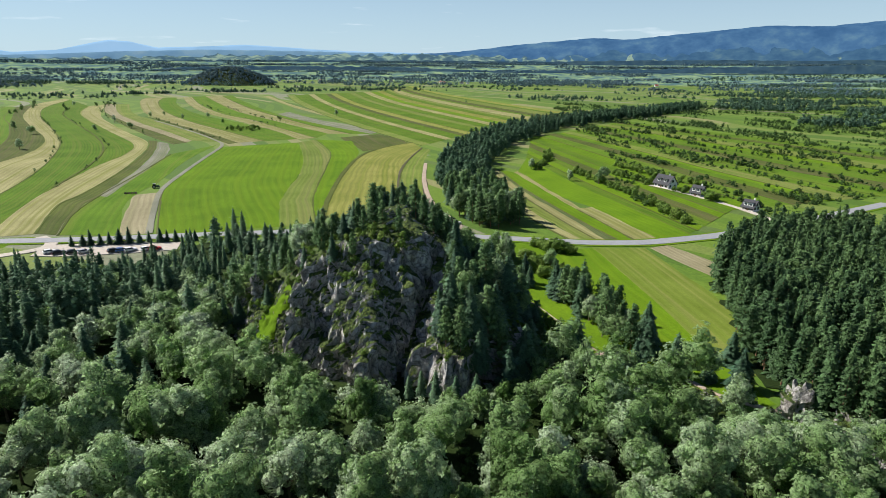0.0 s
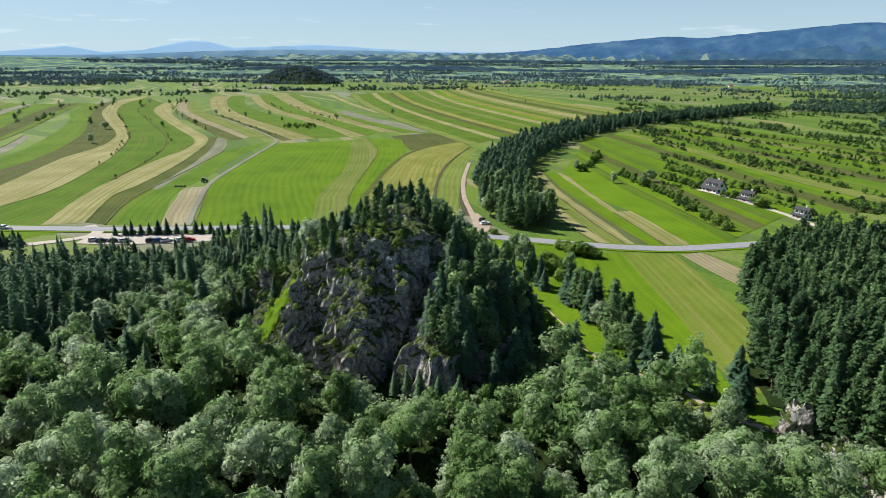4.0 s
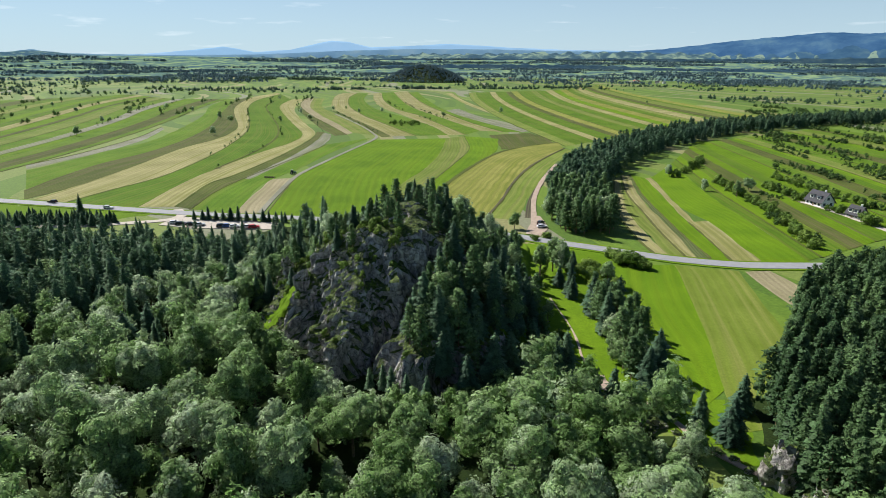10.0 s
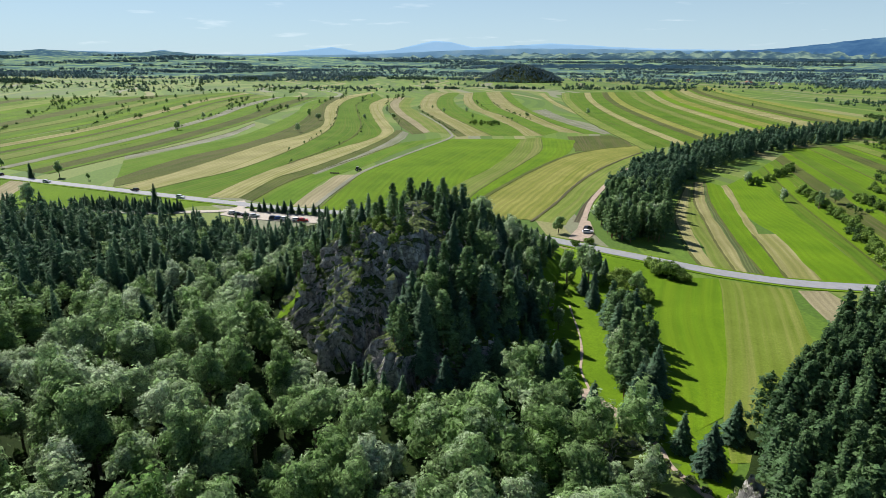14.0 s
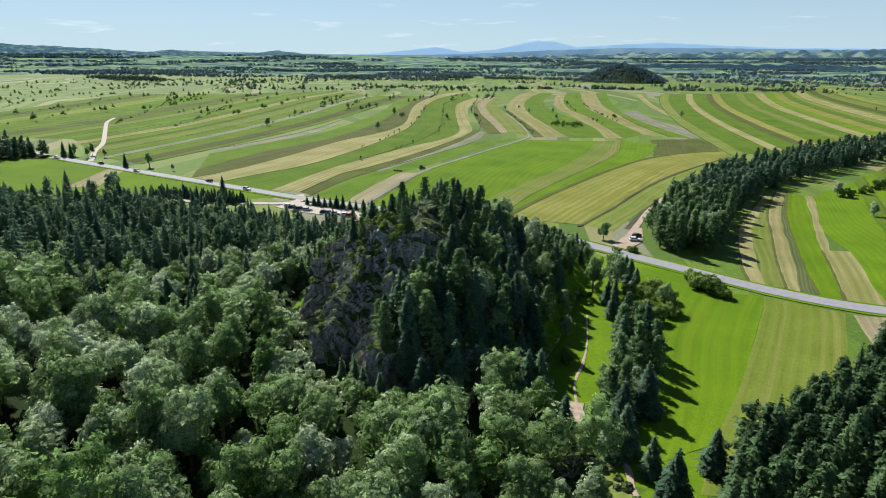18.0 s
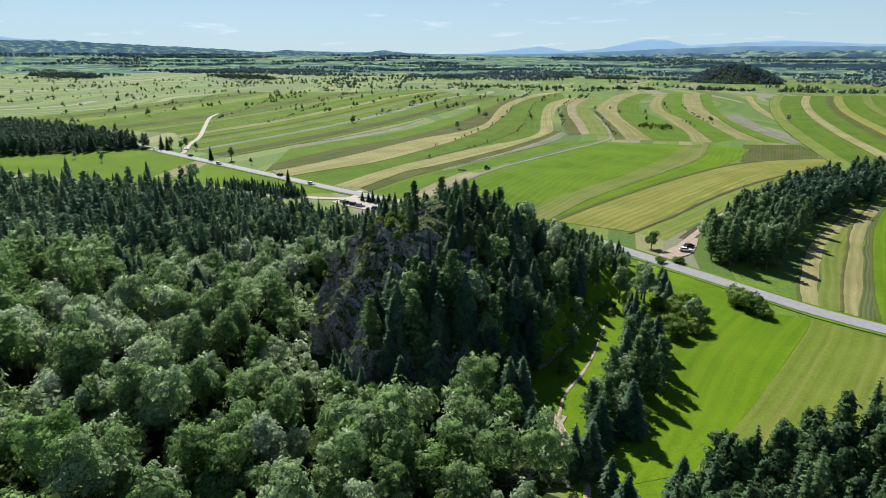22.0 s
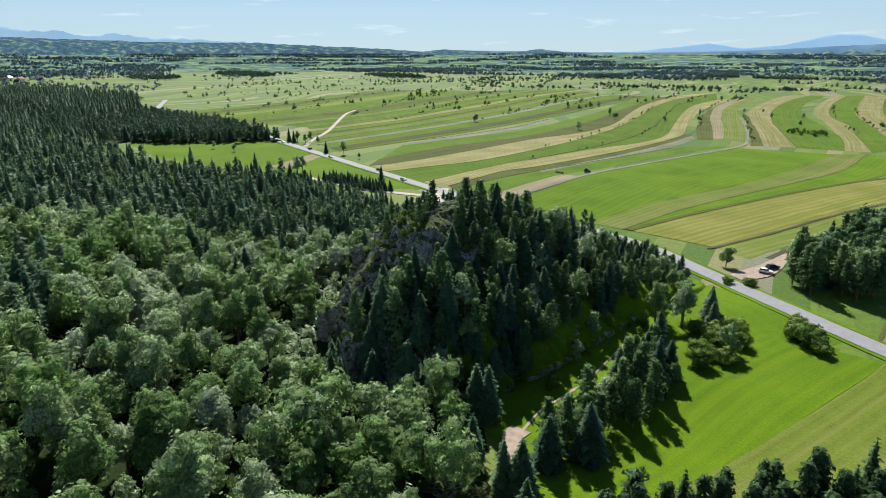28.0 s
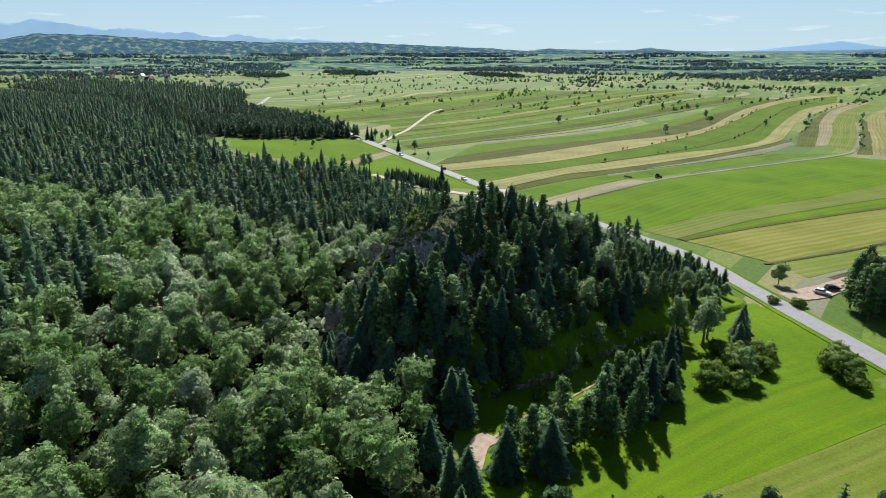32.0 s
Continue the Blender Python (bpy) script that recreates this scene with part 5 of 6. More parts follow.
# ---- forests near the rock ----
def below_cliff(x, y):
    """The tallest that a tree grows on the stony ground near the foot of the cliffs."""
    d = near_line(FOOT[6:14], x, y)
    return (0.55 * d + 3.5) / 11.5 if d < 24 else 9.0


GLADE = [(-108, 94), (-46, 100), (-46, 150), (-54, 178), (-72, 168), (-90, 130)]
DARK_GROUP = [(-14, 36), (-40, 18), (-85, 22), (-92, 52), (-70, 62), (-40, 58)]
BROAD_AREA = [(-192, -7), (-152, 44), (-117, 88), (-64, 92), (-50, 116), (-38, 116), (-26, 110), (-22, 100), (-8, 99), (-4, 105), (6, 104), (14, 112), (24, 122), (38, 118), (50, 112), (66, 102), (74, 86), (84, 56), (60, 10), (-60, -50), (-150, -60)]
spots = scatter(BROAD_AREA, 6.8, rng, lambda x, y: near_line(PATH, x, y) < 5 or crag(np.array(x), np.array(y)) > 2)
spots.sort(key=lambda p: near_line([(-55, 78), (0, 78), (42, 66), (62, 92)], p[0], p[1]))
dark = [p for p in spots[150:] if inside(DARK_GROUP, *p) and rng.random() < 0.75]
for i, (x, y) in enumerate(spots[:150]):
    tall = inside(DARK_GROUP, x, y) and rng.random() < 0.75
    plant(SPRUCE if tall else BROAD, x, y, on(x, y), rng.uniform(1.3, 1.7) if tall else min(below_cliff(x, y), (0.62 + 0.86 * rng.random() ** 1.4) * (0.62 if near_line(PATH, x, y) < 15 else 1)), rng.uniform(0, 6.28), i * 5 % 6)
wood("broadleaf_forest", "dense grey-green broadleaf forest", MID_BROAD, [(x, y, on(x, y), min(below_cliff(x, y), 0.68 + 0.82 * rng.random() ** 1.4)) for x, y in spots[150:] if (x, y) not in dark], M_LEAF, rng)

wood("undergrowth", "low leafy undergrowth between the forest trees", SCRUB, [(x, y, on(x, y) - 0.3, rng.uniform(0.3, 0.6)) for x, y in scatter(BROAD_AREA, 6.6, rng, lambda x, y: near_line(PATH, x, y) < 4 or crag(np.array(x), np.array(y)) > 2)], M_SCRUB, rng, "undergrowth")

SPRUCE_AREA = [(-192, -7), (-152, 44), (-117, 88), (-64, 92), (-52, 116), (-60, 150), (-58, 190), (-42, 227), (-62, 226), (-90, 219), (-97, 204), (-98, 196), (-131, 181), (-165, 168), (-199, 158), (-222, 117), (-272, 92), (-366, 66), (-440, 40), (-440, -140), (-300, -120)]
spots = scatter(SPRUCE_AREA, 5.5, rng, lambda x, y: crag(np.array(x), np.array(y)) > 3)
spots.sort(key=lambda p: math.hypot(p[0] + 60, p[1] - 120))


def edge_size(x, y):
    """Trees stand lower towards the young northern edge of the forest."""
    if y > 203:
        return 0.72
    return float(np.interp(y, [105, 150, 188], [1.0, 0.78, 0.5])) if x > -185 else 1.0


for i, (x, y) in enumerate(spots[:70]):
    if rng.random() < (0.7 if inside(GLADE, x, y) else 0.12):
        plant(BROAD, x, y, on(x, y), rng.uniform(0.6, 0.95), rng.uniform(0, 6.28), i)
    else:
        plant(SPRUCE, x, y, on(x, y), rng.uniform(0.75, 1.15) * edge_size(x, y), rng.uniform(0, 6.28), i * 3 % 4)
rest = spots[70:]
rest += [q for q in scatter([(-185, 140), (-52, 138), (-50, 190), (-60, 200), (-98, 194), (-135, 178), (-180, 162)], 5.2, rng)]
pick = np.array([rng.random() * (0.2 if inside(GLADE, x, y) else 0.75) for x, y in rest])
wood("spruce_forest", "dense dark green spruce forest", MID_SPRUCE + MID_SPRUCE + MID_PINE, [(x, y, on(x, y), rng.uniform(1.25, 1.75)) for x, y in dark] + [(x, y, on(x, y), rng.uniform(0.7, 1.45) * edge_size(x, y)) for (x, y), k in zip(rest, pick) if k > 0.16], M_SPRUCE, rng)
wood("mixed_broadleaf", "broadleaf trees scattered through the spruce forest", MID_BROAD, [(x, y, on(x, y), rng.uniform(0.6, 0.95) * edge_size(x, y)) for (x, y), k in zip(rest, pick) if k <= 0.16], M_LEAF, rng)
FAR_WEST = [(-440, 40), (-540, 30), (-840, -70), (-1100, -260), (-1300, -420), (-900, -500), (-440, -140)]
wood("far_spruce_forest", "far dark spruce forest", FAR_SPRUCE, [(x, y, on(x, y), rng.uniform(0.8, 1.25)) for x, y in scatter(FAR_WEST, 7.5, rng)], M_SPRUCE, rng)
LINK_WOOD = [(-440, 40), (-395, 57), (-415, 86), (-473, 64), (-540, 62), (-640, 66), (-900, -50), (-1000, -150), (-840, -72), (-540, 28)]
wood("link_spruce_forest", "dark spruce forest between the two woods", MID_SPRUCE[:2] + MID_PINE[:1], [(x, y, on(x, y), rng.uniform(0.75, 1.2)) for x, y in scatter(LINK_WOOD, 8.0, rng)], M_SPRUCE, rng)
ROAD_WOOD = [(-370, 197), (-376, 160), (-392, 112), (-420, 86), (-473, 62), (-540, 60), (-610, 100), (-655, 112), (-640, 118), (-560, 148), (-480, 172), (-420, 182)]
wood("roadside_wood", "dark mixed wood along the road", MID_SPRUCE[:1] + MID_PINE + MID_BROAD[:1], [(x, y, on(x, y), rng.uniform(0.75, 1.15)) for x, y in scatter(ROAD_WOOD, 5.5, rng)], M_SPRUCE, rng)
FAR_WOOD = [(-680, 100), (-760, 118), (-1000, 130), (-1260, -10), (-1500, -200), (-1300, -300), (-900, -60), (-640, 60)]
wood("far_roadside_wood", "far dark spruce wood beyond the road", FAR_SPRUCE, [(x, y, on(x, y), rng.uniform(0.8, 1.25)) for x, y in scatter(FAR_WOOD, 11.0, rng, lambda x, y: near_line(ROAD, x, y) < 12)], M_SPRUCE, rng)

# far woods get the same floor, its colour darkened for shade
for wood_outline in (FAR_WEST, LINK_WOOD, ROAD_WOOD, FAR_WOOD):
    patch("wood_floor", wood_outline, M_SHADED_FLOOR, 0.5, "floor of a far wood with tree shade in its dark colour", 12.0)

strip = [p for p in scatter([(-62, 128), (-52, 112), (-34, 112), (-24, 100), (-4, 98), (8, 100), (18, 112), (24, 124), (14, 122), (6, 106), (-18, 108), (-30, 120), (-46, 126), (-56, 142)], 3.0, rng) if float(hill(*p)) < 1.5]
wood("cliff_foot_scrub", "dense leafy scrub along the foot of the cliffs", SCRUB, [(x, y, on(x, y) - 0.4, rng.uniform(0.35, 0.8)) for x, y in strip], M_LEAF, rng, "scrub")

# ---- trees on the crag ----
CRAG_AREA = [(-40, 150), (-30, 141), (-20, 137), (-9, 132), (-2, 137), (2, 128), (-3, 119), (3, 113), (10, 117), (16, 127), (21, 133), (21, 146), (15, 162), (9, 180), (6, 198), (3, 222), (-12, 230), (-34, 222), (-48, 190), (-50, 160)]
spots = scatter(CRAG_AREA, 4.0, rng, lambda x, y: (x + 9.5) ** 2 + (y - 140.5) ** 2 < 26 or gully(x, y) > 1 or (x < -20 and y < 156 and rng.random() < 0.55))
for i, (x, y) in enumerate(spots):
    k = rng.random()
    sp = (PINE if k < 0.75 else SPRUCE) if y < 150 and x < 2 else (SPRUCE if k < 0.42 else PINE if k < 0.9 else BROAD)
    plant(sp, x, y, on(x, y) - 0.3, rng.uniform(0.6, 1.05) * (0.74 if y < 150 and x < 2 else 0.72 if y > 190 else 0.92), rng.uniform(0, 6.28), i)
spots = scatter([(-50, 128), (-44, 124), (-30, 119), (-18, 108), (-10, 111), (0, 108), (10, 112), (18, 126), (2, 134), (-8, 134), (-40, 152), (-58, 150)], 2.0, rng, lambda x, y: rng.random() < (0.4 if y > 124 else 0.72) or gully(x, y) > 1.0 or inside(GRASS_SLOPE, x, y) or float(hill(x, y)) < 3)
for i, (x, y) in enumerate(spots[:300]):
    plant(BUSH, x, y, on(x, y) - 0.25, rng.uniform(0.25, 0.75), rng.uniform(0, 6.28), i, "small bush growing on a rock ledge")
for x, y, s in ((-52, 141, 0.7), (-55, 147, 0.8), (-44, 140, 0.5), (-47, 147, 0.7), (-39, 145, 0.6), (-34, 139, 0.5), (-29, 136, 0.55), (-26, 133, 0.5), (-21, 131, 0.5), (-50, 154, 0.75), (-57, 155, 0.8), (-31, 142, 0.6), (-24, 138, 0.6)):
    plant(PINE if x % 2 else SPRUCE, x, y, on(x, y) - 0.3, s, rng.uniform(0, 6.28), int(-x), "small conifer rooted on the side of the crag")
for x, y, s in ((0, 114, 0.5), (3, 112.5, 0.6), (7, 114, 0.6), (5, 118, 0.65), (9, 119, 0.75), (1, 120, 0.6), (11, 124, 0.75), (6, 124, 0.7), (14, 129, 0.85), (9, 130, 0.8), (13, 112, 0.7), (17, 118, 0.85), (3, 125, 0.6), (-1, 117, 0.5), (12, 118, 0.7), (19, 124, 0.8)):
    plant(SPRUCE if x % 3 else PINE, x, y, on(x, y) - 0.3, s * 1.5, rng.uniform(0, 6.28), int(x), "dark conifer rooted on the shaded side of the crag")
for x, y, s in ((-50, 116, 1.1), (-57, 122, 1.0), (-59, 130, 0.95), (-60, 137, 0.9), (-62, 145, 0.85), (-43, 112, 1.0), (-66, 122, 1.0), (-68, 134, 0.95), (-65, 154, 0.8), (-33, 111, 0.9)):
    plant(BROAD, x, y, on(x, y), s, rng.uniform(0, 6.28), 3, "broad pale willow at the foot of the crag")

# ---- pine wood to the east ----
spots = scatter(PINE_AREA, 3.5, rng)
spots.sort(key=lambda p: near_line([(72, 96), (76, 130), (86, 160), (92, 120)], p[0], p[1]))
for i, (x, y) in enumerate(spots[:110]):
    plant(WOOD_SPRUCE if rng.random() < 0.25 else WOOD_PINE, x, y, on(x, y), rng.uniform(0.85, 1.12), rng.uniform(0, 6.28), i)
wood("pine_wood", "dense dark green pine wood", MID_WOOD[:1] + TALL_PINE, [(x, y, on(x, y), rng.uniform(0.85, 1.12)) for x, y in spots[110:]], M_WOODPINE, rng)

# ---- trees along the meadow and the path ----
for i, (x, y) in enumerate(scatter([(46, 127), (52, 127), (49, 141), (46, 155), (41, 167), (35, 176), (31, 172), (34, 160), (38, 146), (41, 135)], 4.0, rng)):
    k = rng.random()
    plant(PINE if k < 0.65 else SPRUCE if k < 0.85 else BROAD, x, y, on(x, y), rng.uniform(0.75, 1.1) * (0.65 if k >= 0.85 else 1), rng.uniform(0, 6.28), i)
for i, (x, y, s) in enumerate(((30.5, 128.5, 1.0), (28.5, 127, 1.05), (26.5, 129.5, 0.8), (37, 120, 0.8), (41, 118.5, 0.85), (51, 121.5, 0.95), (49.5, 119, 0.8), (65, 125, 0.85), (57, 118, 0.7), (62, 114, 0.9), (25, 181, 0.8), (21, 186, 0.7), (26, 177, 0.65))):
    plant(SPRUCE, x, y, on(x, y), s, rng.uniform(0, 6.28), i, "slender dark spruce beside the footpath")
for x, y, s in ((20, 195, 1.0), (17, 199, 0.95), (14, 192, 0.9), (19, 150, 0.55), (22, 158, 0.5), (16, 168, 0.6)):
    plant(BROAD, x, y, on(x, y), s, rng.uniform(0, 6.28), 2, "slim light green broadleaf tree on the grassy bank")
for i, (x, y) in enumerate(scatter([(24, 138), (30, 150), (27, 164), (22, 180), (18, 192), (10, 196), (13, 176), (20, 156)], 4.2, rng, lambda x, y: near_line(PATH, x, y) < 2.0 or rng.random() < 0.45)):
    plant(BUSH, x, y, on(x, y) - 0.3, rng.uniform(0.5, 1.15), rng.uniform(0, 6.28), i, "leafy bush on the grassy bank below the crag")
for i, (x, y) in enumerate(scatter([(15, 128), (26, 127), (25, 140), (20, 152), (14, 152)], 4.0, rng, lambda x, y: near_line(PATH, x, y) < 3.5)):
    plant(SPRUCE if i % 3 else PINE, x, y, on(x, y) - 0.2, rng.uniform(0.55, 0.95), rng.uniform(0, 6.28), i, "dark conifer on the shaded foot of the crag")
for x, y, s in ((-5, 111, 0.5), (-2, 108.5, 0.6), (2, 106.8, 0.6), (-7.5, 110, 0.45), (6, 107.5, 0.6)):
    plant(SPRUCE, x, y, on(x, y) - 0.2, s, rng.uniform(0, 6.28), 2, "small dark spruce at the foot of the cliff")
for x, y, s in ((20, 206, 0.8), (17, 210, 0.75), (23, 203, 0.65)):
    plant(SPRUCE, x, y, on(x, y), s, rng.uniform(0, 6.28), 1, "dark conifer at the edge of the meadow")
for x, y, s in ((36, 182, 1.5), (33, 187, 1.2), (38, 189, 1.3), (30, 195, 1.5), (34, 199, 1.3), (29, 205, 1.2), (40, 216.5, 1.6), (36.5, 218.5, 1.4), (43, 214, 1.5), (38, 215, 1.3), (46, 212.5, 1.1), (34, 222, 1.2), (26, 201, 1.1), (24, 196, 1.2), (9, 238.5, 0.8), (5, 233, 0.7)):
    plant(BIGBUSH, x, y, on(x, y), s * 1.15, rng.uniform(0, 6.28), int(x))
for x, y, s in ((35, 193, 0.75), (-6, 247, 0.62)):
    plant(BROAD, x, y, on(x, y), s, rng.uniform(0, 6.28), int(x + y))
for x, y, s, sp in ((-294, 205, 0.72, SPRUCE), (-283, 214, 0.75, BROAD), (-346, 206, 0.6, BROAD), (-340, 214, 0.5, BROAD), (-353, 212, 0.7, BROAD), (-360, 204, 0.7, BROAD), (-356, 200, 0.8, SPRUCE), (-362, 198, 0.85, SPRUCE), (-262, 217, 0.35, BROAD), (-186, 200, 0.75, SPRUCE), (-232, 170, 0.8, BROAD), (-225, 165, 0.9, BROAD), (-330, 150, 0.5, BROAD), (-352, 140, 0.45, BROAD)):
    plant(sp, x, y, on(x, y), s, rng.uniform(0, 6.28), 2, "lone tree standing beside the road and fields")

# ---- the belt of trees beyond the road ----
BELT = [(21, 251), (16, 290), (10, 340), (13, 400), (22, 450), (45, 545), (95, 660), (180, 780), (255, 860), (330, 950), (430, 1080)]
places = []
line = spline(BELT, 220)
for i, (x, y) in enumerate(line):
    wdt = 13 + 10 * smooth01(0, 120, i)
    for k in range(8 if i < 40 else 5):
        o = rng.uniform(-1, 1) * wdt
        places.append((x + o, y + rng.uniform(-4, 4), o))
for i, (x, y, o) in enumerate(places[:130]):
    sp = SPRUCE if rng.random() < 0.15 else BELT_PINE if rng.random() < 0.85 else BROAD
    if x < 11 and y < 264 or near_line(ROAD, x, y) < 9:
        continue
    plant(sp, x, y, on(x, y), rng.uniform(0.9, 1.3), rng.uniform(0, 6.28), i)
wood("tree_belt", "curving belt of dark mixed trees across the fields", MID_PINE + MID_PINE + MID_SPRUCE[:1] + MID_BROAD[:1], [(x, y, on(x, y), rng.uniform(0.9, 1.25)) for x, y, o in places[130:]], M_SPRUCE, rng)

# ---- hedge and row by the car park ----
for i, (x, y) in enumerate(scatter([(-206, 172), (-160, 190), (-163, 197), (-209, 180)], 3.0, rng, None, 0.2)):
    plant(YOUNG, x, y, on(x, y), rng.uniform(0.45, 0.55), rng.uniform(0, 6.28), i, "young dark spruce in a dense planted row")
for i in range(15):
    f = i / 14
    x, y = -136 + 44 * f + rng.uniform(-0.8, 0.8), 211 + 12 * f
    plant(YOUNG, x, y, on(x, y), rng.uniform(0.32, 0.6), rng.uniform(0, 6.28), i, "small dark spruce between the road and the car park")

# ---- single trees and bushes on the fields ----
FIELD_TREES = [(-688, 593), (-726, 640), (-782, 702), (-621, 584), (-485, 494), (-496, 515), (-562, 609), (-420, 406), (-512, 604), (-567, 675), (-652, 784), (-505, 652), (-657, 858),
               (-319, 455), (-404, 574), (-374, 553), (-545, 910), (-334, 584), (-504, 823), (-505, 897), (-361, 671), (-315, 613), (-354, 740), (-352, 773), (-308, 723), (-289, 751), (-242, 669),
               (-195, 723), (-142, 802), (37, 1138), (75, 363), (57, 402), (90, 353), (98, 372)]
for i, (x, y) in enumerate(FIELD_TREES):
    plant(LONE, x, y, on(x, y), rng.uniform(0.5, 0.8), rng.uniform(0, 6.28), i, "lone round broadleaf tree on a field boundary")
for i in range(16):
    plant(BUSH, -203 + rng.uniform(-16, 16), 617 + rng.uniform(-11, 11), on(-203, 617), rng.uniform(1.2, 2.0), i, i, "dense bush in a small copse among the fields")
HEDGES = [[(-208, 320), (-232, 400), (-262, 470), (-310, 545), (-400, 665), (-480, 775), (-540, 900)], [(-241, 348), (-272, 418), (-318, 503), (-395, 614), (-471, 718)],
          [(-420, 400), (-480, 490), (-560, 610), (-660, 760)], [(-500, 590), (-580, 690), (-660, 800), (-720, 900)], [(-245, 520), (-310, 610), (-400, 730), (-480, 860)],
          [(-180, 507), (-260, 617), (-340, 722)], [(-173, 641), (-240, 740), (-300, 830), (-390, 990)], [(-460, 330), (-560, 430), (-700, 560)], [(-520, 300), (-640, 400), (-820, 540)], [(-600, 270), (-760, 370), (-950, 500)],
          [(-630, 230), (-800, 300), (-1000, 420)], [(-182, 694), (-260, 810), (-330, 930)]]
places = []
for hdg in HEDGES:
    for x, y in spline(hdg, 40):
        if rng.random() < 0.55:
            places.append((x + rng.uniform(-2, 2), y + rng.uniform(-2, 2), on(x, y), rng.uniform(0.2, 0.6)))
wood("field_hedges", "thin rows of small round bushes between the strips", SCRUB, places, M_SCRUB, rng, "hedge")
for line, n in (([(84, 392), (94, 352), (101, 318), (104, 285), (107, 262)], 62), ([(108, 384), (120, 356), (131, 333), (141, 308)], 42), ([(60, 400), (68, 425), (76, 450), (80, 480)], 24), ([(118, 420), (134, 385), (148, 350)], 24)):
    for i, (x, y) in enumerate(spline(line, n)):
        x, y = x + rng.uniform(-2.2, 2.2), y + rng.uniform(-3, 3)
        if math.hypot(x - 127, y - 347) > 9 and math.hypot(x - 137, y - 324) > 7:
            plant(HEDGE, x, y, on(x, y) - 0.7, rng.uniform(0.9, 1.9), rng.uniform(0, 6.28), i)
places = []
for i in range(360):
    cy = 265 + 900 * rng.random() ** 0.8
    cx = 95 + 0.12 * (cy - 265) + (120 + 0.8 * (cy - 200)) * rng.random()
    if near_line(BELT, cx, cy) < 16:
        continue
    for k in range(rng.integers(6, 30)):
        q = rng.uniform(-26, 26)
        x, y = cx + q * 0.3 + rng.uniform(-2.2, 2.2), cy - q * 0.95 + rng.uniform(-2.2, 2.2)
        if near_line(ROAD, x, y) > 12 and math.hypot(x - 130, y - 338) > 24:
            places.append((x, y, on(x, y) - 0.6, rng.uniform(0.25, 0.75) * (1 + 0.3 * (cy > 600))))
wood("scrub_rows", "rows of scrub and small trees across the pastures", SCRUB, places, M_SCRUB, rng, "scrub")

# ---- far woods ----
places = [(KNOLL[0] + 150 * r * math.cos(a), KNOLL[1] + 95 * r * math.sin(a), r) for r, a in zip(np.sqrt(rng.uniform(0, 0.85, 900)), rng.uniform(0, 6.283, 900))]
wood("knoll_wood", "dark wood covering a lone hill", FAR_BROAD, [(x, y, float(land(x, y)) + 50 * math.cos(r * math.pi / 2) ** 1.1 - 3, rng.uniform(0.7, 1.1)) for x, y, r in places], M_HAZED_WOOD, rng)
places = []
for i in range(410):
    a = radians(rng.uniform(-55, 125))
    d = 900 + 3500 * rng.uniform(0.05, 1) ** 0.8
    cx, cy = -d * math.sin(a), d * math.cos(a)
    if d < 1500 and -500 < cx < 200:
        continue
    if cx > -900 and d < 1050 and cx < 300:
        continue
    ln = rng.uniform(40, 260) * (0.5 + d / 3000)
    for k in range(int(ln / 3)):
        q = rng.uniform(-ln, ln) * 0.6
        x, y = cx + q * math.cos(a) + rng.uniform(-10, 10), cy + q * math.sin(a) + rng.uniform(-16, 16)
        places.append((x, y, float(land(x, y)) - 0.5, rng.uniform(0.6, 1.5) * (0.8 + d / 6000)))
near = [p for p in places if math.hypot(p[0], p[1]) < 1900]
wood("far_woods", "far dark woods and hedgerows across the plain", TINY, [p for p in places if math.hypot(p[0], p[1]) >= 1900], M_HAZED_WOOD, rng)
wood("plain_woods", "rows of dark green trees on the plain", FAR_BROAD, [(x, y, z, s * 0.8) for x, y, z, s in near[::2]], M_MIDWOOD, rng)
places = []
for a, b in zip([(-887, 1021), (-655, 1179), (-517, 1342), (-391, 1418), (-234, 1517), (-79, 1819)], [(-700, 1150), (-560, 1290), (-410, 1405), (-250, 1510), (-110, 1750), (366, 2138)]):
    for k in range(70):
        f = rng.random()
        if noise.noise((f * 6, a[0] * 0.01, 3.0)) > -0.25:
            x, y = a[0] + (b[0] - a[0]) * f + rng.uniform(-6, 6), a[1] + (b[1] - a[1]) * f + rng.uniform(-8, 8)
            places.append((x, y, float(land(x, y)) - 0.4, rng.uniform(0.6, 1.1)))
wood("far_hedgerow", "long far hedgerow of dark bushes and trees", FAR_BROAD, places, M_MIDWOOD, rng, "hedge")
places = []
for cx, cy, rx, ry, n in ((-1205, 1800, 65, 40, 90), (-1010, 1832, 95, 50, 160), (-1420, 1500, 90, 40, 110), (700, 1240, 160, 60, 200), (560, 1060, 110, 60, 160), (900, 1500, 260, 70, 260), (-1700, 900, 180, 70, 220), (-2000, 500, 260, 80, 300), (-1750, 215, 130, 60, 160), (1400, 2300, 520, 120, 380), (1150, 1750, 300, 80, 220), (1700, 2900, 700, 140, 400), (620, 850, 60, 60, 60), (700, 980, 70, 50, 70), (480, 760, 50, 40, 50)):
    for k in range(n):
        q, a = math.sqrt(rng.random()), rng.uniform(0, 6.283)
        x, y = cx + rx * q * math.cos(a), cy + ry * q * math.sin(a)
        places.append((x, y, float(land(x, y)) - 0.4, rng.uniform(0.9, 1.5)))
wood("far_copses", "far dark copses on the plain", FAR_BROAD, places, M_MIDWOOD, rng)

